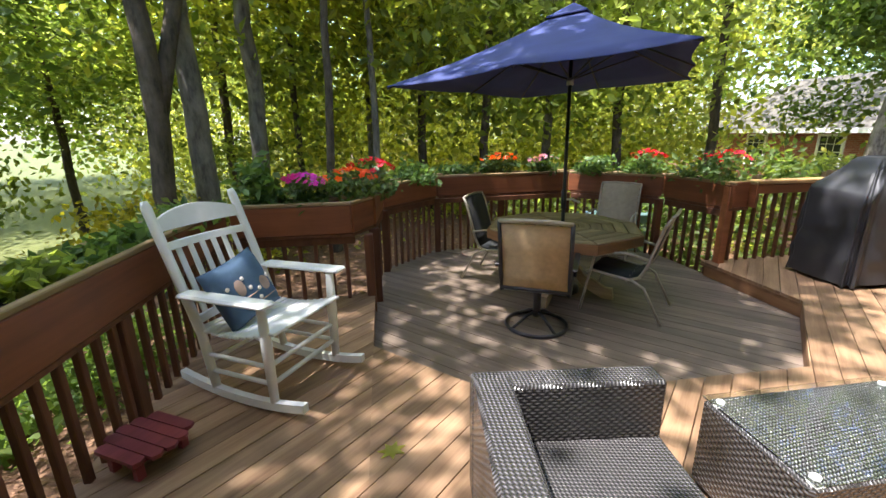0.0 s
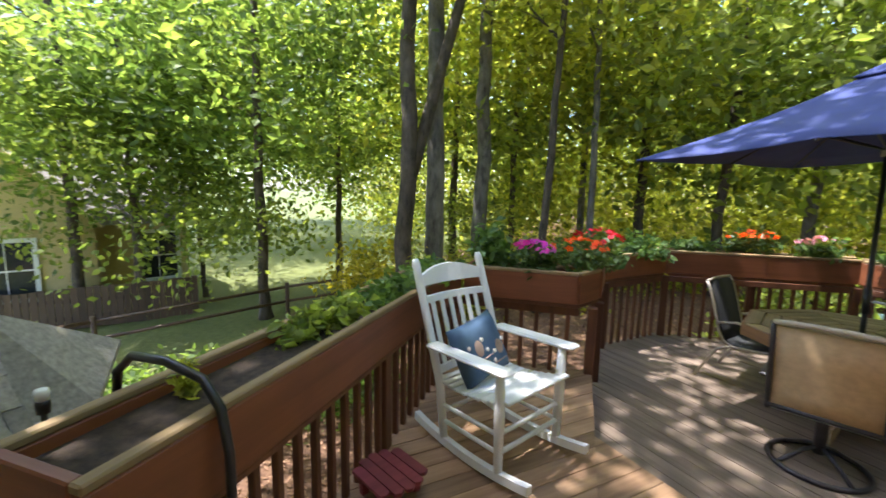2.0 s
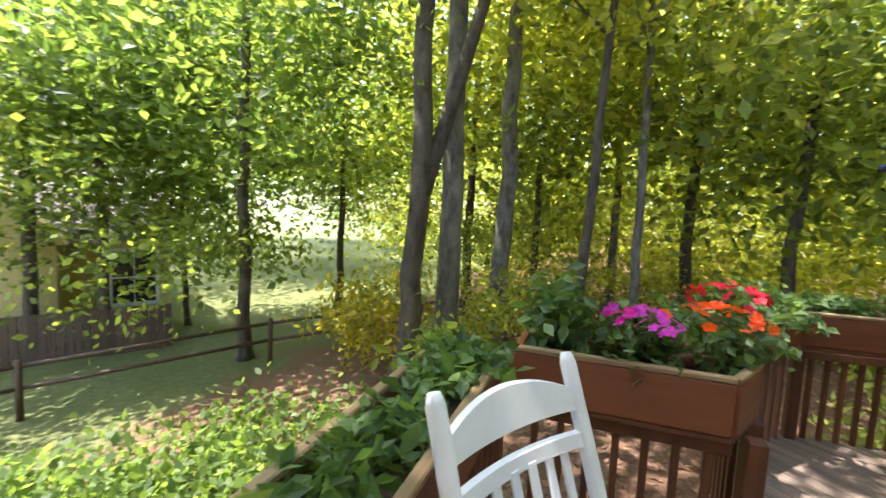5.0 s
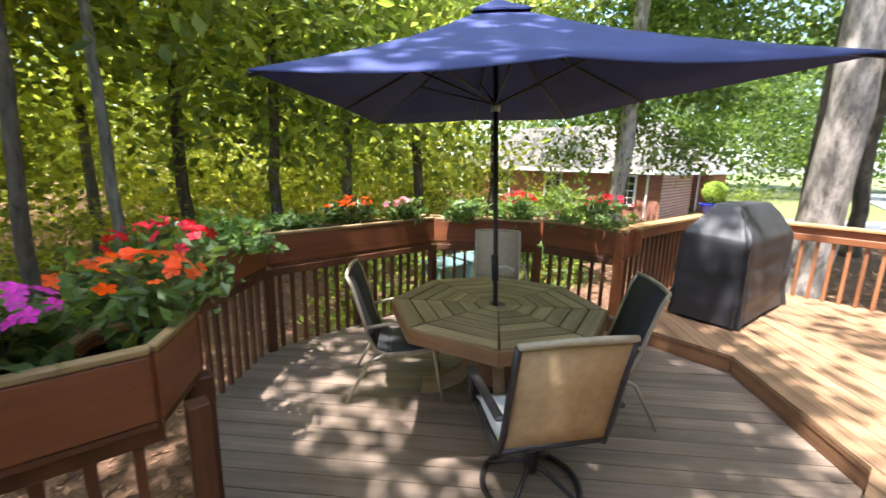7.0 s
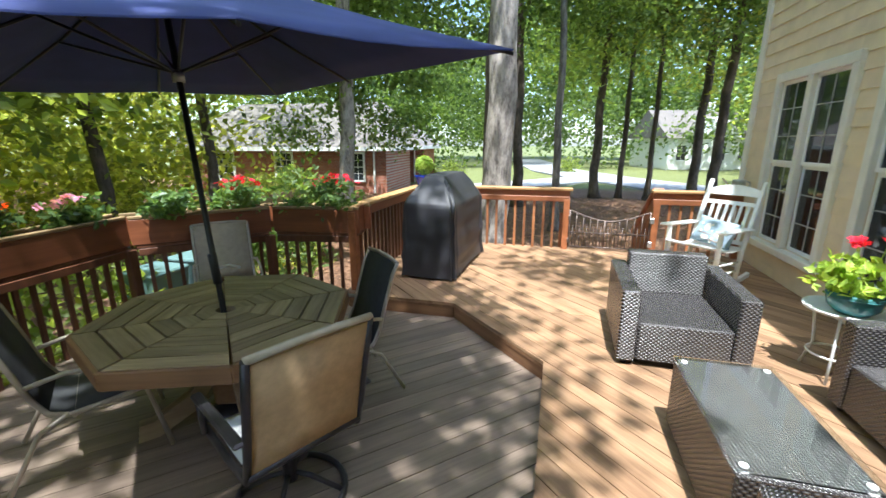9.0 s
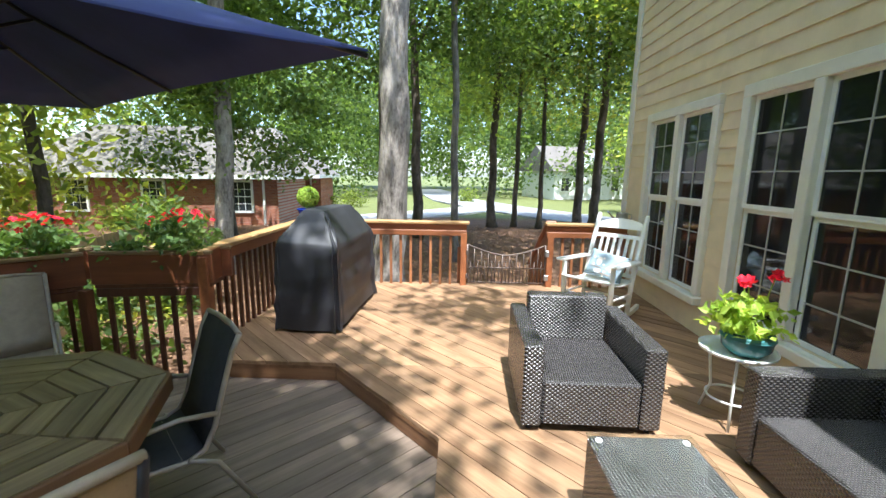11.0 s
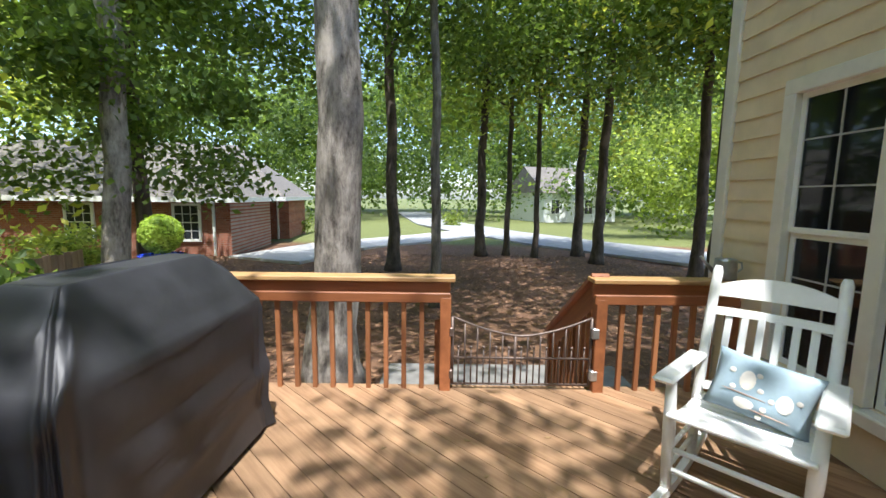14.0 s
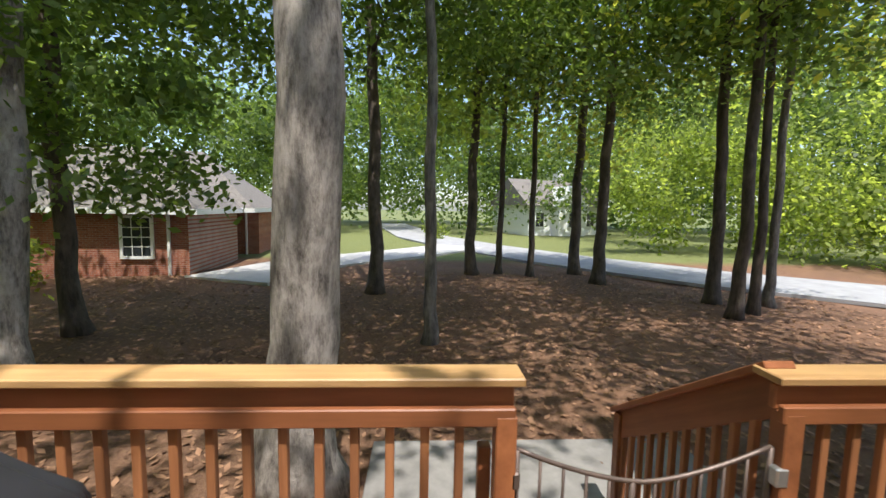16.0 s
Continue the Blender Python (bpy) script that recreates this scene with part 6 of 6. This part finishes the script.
def hip_roof(root, x0, x1, y0, y1, z0, rise, mat, over=0.45):
    x0, x1, y0, y1 = x0 - over, x1 + over, y0 - over, y1 + over
    d = min(x1 - x0, y1 - y0) / 2
    if x1 - x0 > y1 - y0:
        r = [(x0 + d, (y0 + y1) / 2, z0 + rise), (x1 - d, (y0 + y1) / 2, z0 + rise)]
    else:
        r = [((x0 + x1) / 2, y0 + d, z0 + rise), ((x0 + x1) / 2, y1 - d, z0 + rise)]
    bm = bm_new()
    c = [bm.verts.new(p) for p in ((x0, y0, z0), (x1, y0, z0), (x1, y1, z0), (x0, y1, z0))]
    a, b = bm.verts.new(r[0]), bm.verts.new(r[1])
    if x1 - x0 > y1 - y0:
        fs = ((c[0], c[1], b, a), (c[1], c[2], b), (c[2], c[3], a, b), (c[3], c[0], a))
    else:
        fs = ((c[0], c[1], a), (c[1], c[2], b, a), (c[2], c[3], b), (c[3], c[0], a, b))
    for f in fs:
        bm.faces.new(f)
    bm.faces.new(c[::-1])
    part("roof", bm, mat, root)
    f = bm_new()
    for cx, cy, sx, sy in (((x0 + x1) / 2, y0, x1 - x0, 0.06), ((x0 + x1) / 2, y1, x1 - x0, 0.06), (x0, (y0 + y1) / 2, 0.06, y1 - y0), (x1, (y0 + y1) / 2, 0.06, y1 - y0)):
        add_box(f, cx, cy, z0 - 0.09, sx, sy, 0.2)
    part("fascia", f, M_WHITE, root)


def brick_house():
    """Local x runs along the wall that faces the deck, y goes into the house."""
    root = thing("brick_house", "single-storey red brick house with grey shingle roof and white trim", "house", pose(20.7, 11.35, -1.0, 0, 0, -84))
    H = 2.45
    part("wall", add_box(bm_new(), -6.0, 2.6, H / 2, 12.0, 5.2, H), M_BRICK, root)
    part("wing_wall", add_box(bm_new(), -2.8, 9.0, H / 2, 6.6, 4.0, H), M_BRICK, root, "brick garage wing")
    hip_roof(root, -12, 0, 0, 5.2, H, 2.4, M_ROOF)
    hip_roof(root, -9.0, 0.5, 5.0, 11.0, H + 0.02, 2.9, M_ROOF)
    for x in (-1.65, -5.6, -9.0):
        far_window(root, Matrix.Translation((x, -0.02, 1.45)), 0.92, 1.35)
    for x, y in ((-0.62, -0.06), (-0.1, 6.94)):
        part("downspout", add_box(bm_new(), x, y, H / 2, 0.09, 0.08, H - 0.1), M_WHITE, root)


brick_house()


def cottage(m, wall, label, w=9.0, d=7.0, h=3.0, rise=2.8):
    root = thing("house", label, "house", m)
    bm = bm_new()
    add_box(bm, 0, 0, h / 2, w, d, h)
    part("wall", bm, wall, root)
    rf = bm_new()
    v = [rf.verts.new(p) for p in ((-w / 2 - .4, -d / 2 - .4, h), (w / 2 + .4, -d / 2 - .4, h), (w / 2 + .4, d / 2 + .4, h), (-w / 2 - .4, d / 2 + .4, h), (-w / 2 - .4, 0, h + rise), (w / 2 + .4, 0, h + rise))]
    for f in ((0, 1, 5, 4), (2, 3, 4, 5), (0, 4, 3), (1, 2, 5), (3, 2, 1, 0)):
        rf.faces.new([v[i] for i in f])
    roof = part("roof", rf, M_ROOF, root)
    part("chimney", add_box(bm_new(), w * 0.2, 0.3, h + rise, 0.8, 0.8, 1.6), wall, roof)
    g = bm_new()
    gv = [g.verts.new(p) for p in ((-1.9, -d / 2 - 1.2, h), (1.9, -d / 2 - 1.2, h), (0, -d / 2 - 1.2, h + 2.0), (0, 0, h + 2.0), (-1.9, 0, h), (1.9, 0, h))]
    for f in ((0, 1, 2), (0, 2, 3, 4), (1, 5, 3, 2)):
        g.faces.new([gv[i] for i in f])
    part("gable", g, wall, root)
    part("porch_wall", add_box(bm_new(), 0, -d / 2 - 0.55, h / 2, 3.4, 1.1, h), wall, root)
    for x in (-3.2, 0, 3.2):
        far_window(root, Matrix.Translation((x, -d / 2 - (1.12 if x == 0 else 0.02), 1.6)), 1.0, 1.4, 2, 2)
    return root


cottage(pose(51.0, -10.4, -0.9, 0, 0, -70), plain("white_clapboard", (0.7, 0.7, 0.68), 0.7, vary=0.08), "white two-gabled house across the road")
cottage(pose(-16.6, 9.2, -2.1, 0, 0, 60), plain("yellow_clapboard", (0.62, 0.5, 0.24), 0.7, vary=0.08), "yellow clapboard house beyond the lawn", 8, 7, 2.6, 2.2)
M_ASPHALT = plain("pale_asphalt", (0.3, 0.3, 0.3), 0.9, vary=0.15, scale=2, bumps=0.3)
M_CONCRETE = plain("drive_concrete", (0.42, 0.41, 0.39), 0.9, vary=0.1, scale=2, bumps=0.2)


def strip(name, pts, width, z, mat, label):
    bm = bm_new()
    L, R = [], []
    for i, p in enumerate(pts):
        d = (Vector(pts[min(i + 1, len(pts) - 1)]) - Vector(pts[max(i - 1, 0)])).normalized()
        n = Vector((-d.y, d.x)) * width / 2
        L.append((p[0] + n.x, p[1] + n.y)), R.append((p[0] - n.x, p[1] - n.y))
    add_prism(bm, L + R[::-1], z - 0.12, z)
    setting(name, bm, mat, label, name)


strip("road", [(8, -26), (15.5, -15), (21, -8.5), (26.5, -4.2), (33, -0.5), (42, 3), (70, 8)], 4.6, -0.83, M_ASPHALT, "pale grey asphalt road past the woodland")
strip("driveway", [(19.5, 9.6), (24, 8.0), (29, 3.5), (33, 0.5)], 3.4, -0.82, M_CONCRETE, "bright concrete driveway beside the brick house")


def picket_fence(pts, h, mat, name, label, wboard=0.14):
    root = thing(name, label, "fence")
    me = None
    bm = bm_new()
    add_prism(bm, [(-wboard / 2, 0), (wboard / 2, 0), (wboard / 2, 0.018), (-wboard / 2, 0.018)], 0, h)
    me = mesh_of("fence_board", bm, mat)
    for a, b in zip(pts, pts[1:]):
        a, b = Vector(a), Vector(b)
        d = b - a
        n = int(d.length / (wboard + 0.012))
        for k in range(n):
            p = a + d * (k + 0.5) / n
            ob = part("fence_board", me, None, root)
            ob.matrix_basis = Matrix.Translation((p.x, p.y, ground_z(p.x, p.y) + random.uniform(0, 0.04))) @ Matrix.Rotation(math.atan2(d.y, d.x), 4, "Z")
        for z in (0.3, h - 0.3):
            q = bm_new()
            add_box(q, 0, 0.045, 0, d.length, 0.05, 0.09)
            ob = part("fence_rail", q, mat, root)
            c = (a + b) / 2
            ob.matrix_basis = Matrix.Translation((c.x, c.y, ground_z(c.x, c.y) + z)) @ Matrix.Rotation(math.atan2(d.y, d.x), 4, "Z")


M_FENCE = wood("fence_weathered", (0.2, 0.13, 0.07), (0.38, 0.27, 0.16), along="z")
M_FENCE_DARK = wood("fence_dark", (0.06, 0.035, 0.02), (0.13, 0.075, 0.045), along="z")
picket_fence([(5.6, 8.6), (11.5, 9.4)], 1.45, M_FENCE, "wooden_fence", "weathered tan wooden privacy fence beyond the rail")
picket_fence([(-13.6, 5.3), (-9.6, 9.5)], 1.05, M_FENCE_DARK, "wooden_fence", "dark brown board fence by the yellow house")


def rail_fence():
    root = thing("split_rail_fence", "low wire and split-rail fence along the lawn", "fence")
    pts = [(-9.8, 3.0), (-8.2, 6.0), (-6.2, 9.0), (-4.0, 11.6), (-1.2, 13.8)]
    for p in pts:
        z = ground_z(*p)
        part("post", add_tube(bm_new(), [(*p, z - 0.1), (*p, z + 0.95)], 0.05, 7), M_FENCE_DARK, root)
    for a, b in zip(pts, pts[1:]):
        for h in (0.5, 0.85):
            part("rail", add_tube(bm_new(), [(*a, ground_z(*a) + h), (*b, ground_z(*b) + h)], 0.035, 6), M_FENCE_DARK, root)


rail_fence()
M_BIN = plain("bin_teal", (0.12, 0.2, 0.2), 0.5, vary=0.1)
for x in (4.55, 5.25):
    ob = thing("trash_bin", "grey-teal plastic wheeled trash bin on the ground", "trash bin", Matrix.Translation((x, 7.9, ground_z(x, 7.9))))
    bm = bm_new()
    lo = [bm.verts.new((sx * 0.2, sy * 0.2, 0.02)) for sx, sy in ((-1, -1), (1, -1), (1, 1), (-1, 1))]
    hi = [bm.verts.new((sx * 0.27, sy * 0.27, 0.95)) for sx, sy in ((-1, -1), (1, -1), (1, 1), (-1, 1))]
    bm.faces.new(lo[::-1]), bm.faces.new(hi)
    for k in range(4):
        bm.faces.new((lo[k], lo[(k + 1) % 4], hi[(k + 1) % 4], hi[k]))
    part("body", bm, M_BIN, ob)
    part("lid", add_box(bm_new(), 0, 0, 0.98, 0.58, 0.58, 0.06, bevel=0.02), M_BIN, ob)
    part("wheel", add_tube(bm_new(), [(-0.24, 0.2, 0.08), (0.24, 0.2, 0.08)], 0.08, 12), M_BLACK, ob)
bm = bm_new()
add_box(bm, -0.35, 5.5, -1.15, 2.2, 1.2, 0.06, bevel=0.01)
setting("pavement_walk", bm, M_CONCRETE, "pale stepping pad below the planter", "pavement")


# ---------------- deck boards ----------------
UPPER = [(-0.74, 0.28), (7.3, 0.28), (7.3, 5.16), (4.52, 5.16), (4.50, 3.88), (3.50, 2.93), (1.42, 2.93), (0.61, 3.71), (0.61, 4.78), (-0.74, 4.78)]
LOWER = [(0.61, 3.66), (1.40, 2.88), (3.52, 2.88), (4.54, 3.86), (4.56, 5.1), (4.52, 6.03), (3.57, 6.95), (1.44, 6.84), (0.68, 6.04), (0.58, 5.06)]


def plank_floor(name, pieces, angle, z, mat, label, width=0.14, gap=0.006, thick=0.03):
    root = thing(name, label, "deck", kind="structure")
    ca, sa = math.cos(angle), math.sin(angle)
    for poly in pieces:
        loc = [(ca * x + sa * y, -sa * x + ca * y) for x, y in poly]
        lo, hi = min(p[1] for p in loc), max(p[1] for p in loc)
        k = math.floor(lo / width)
        while k * width < hi:
            a, b = k * width + gap / 2, (k + 1) * width - gap / 2
            c = clip_poly(clip_poly(loc, 0, 1, b), 0, -1, -a)
            k += 1
            if len(c) < 3:
                continue
            us = [p[0] for p in c]
            if max(us) - min(us) < 0.02:
                continue
            ob = part("deck_board", add_prism(bm_new(), c, -thick, 0), mat, root)
            ob.matrix_basis = pose(0, 0, z + random.uniform(-0.0012, 0.0012), 0, 0, math.degrees(angle))
    return root


plank_floor("floor_lower_deck", [LOWER], -math.pi / 4, LOW, M_DECK2, "weathered grey-brown diagonal boards of the lower octagonal deck")
UP1 = [(-0.74, 0.28), (0.61, 0.28), (0.61, 4.78), (-0.74, 4.78)]
UP2 = [(0.61, 0.28), (1.42, 0.28), (1.42, 2.93), (0.61, 3.71)]
UP3 = [(1.42, 0.28), (3.50, 0.28), (3.50, 2.93), (1.42, 2.93)]
UP4 = [(3.50, 0.28), (4.50, 0.28), (4.50, 3.88), (3.50, 2.93)]
UP5 = [(4.50, 0.28), (7.3, 0.28), (7.3, 5.16), (4.50, 5.16)]
plank_floor("floor_upper_deck", [UP1, UP2, UP3, UP4, UP5], math.pi / 4, 0.0, M_DECK, "sunlit brown diagonal boards of the upper deck")
for n_, z_, polys in (("lower", LOW, [LOWER]), ("upper", 0.0, [UP1, UP2, UP3, UP4, UP5])):
    for pl in polys:
        setting("floor_framing", add_prism(bm_new(), pl, z_ - 0.06, z_ - 0.034), M_RISER, "dark framing below the deck boards", "deck")
risers = thing("deck_risers", "brown boards facing the step and the deck edges", "deck", kind="structure")
edge = [(0.61, 4.7), (0.61, 3.71), (1.42, 2.93), (3.50, 2.93), (4.50, 3.88), (4.50, 5.1)]
for p, q in zip(edge, edge[1:]):
    beam(risers, "riser_board", p, q, LOW + 0.003, -0.033, 0.025, M_RISER, -0.016)
beam(risers, "rim_board", (-0.71, 0.3), (-0.71, 4.76), -0.30, -0.034, 0.035, M_RISER)
beam(risers, "rim_board", (-0.7, 4.76), (0.6, 4.76), -0.30, -0.034, 0.035, M_RISER)
beam(risers, "rim_board", (7.27, 0.3), (7.27, 5.15), -0.30, -0.034, 0.035, M_RISER)
beam(risers, "rim_board", (4.6, 5.13), (7.25, 5.13), -0.30, -0.034, 0.035, M_RISER)
for p, q in zip(NODES, NODES[1:]):
    beam(risers, "rim_board", p, q, LOW - 0.28, LOW - 0.034, 0.035, M_RISER, 0.02)
for x, y in ((-0.5, 0.8), (-0.5, 2.8), (2.4, 2.0), (5.0, 2.0), (7.0, 0.8), (7.0, 3.0), (7.0, 4.9), (1.8, 5.9), (3.6, 5.9)):
    part("pier", add_box(bm_new(), x, y, -1.05, 0.14, 0.14, 1.4), M_RISER, risers)
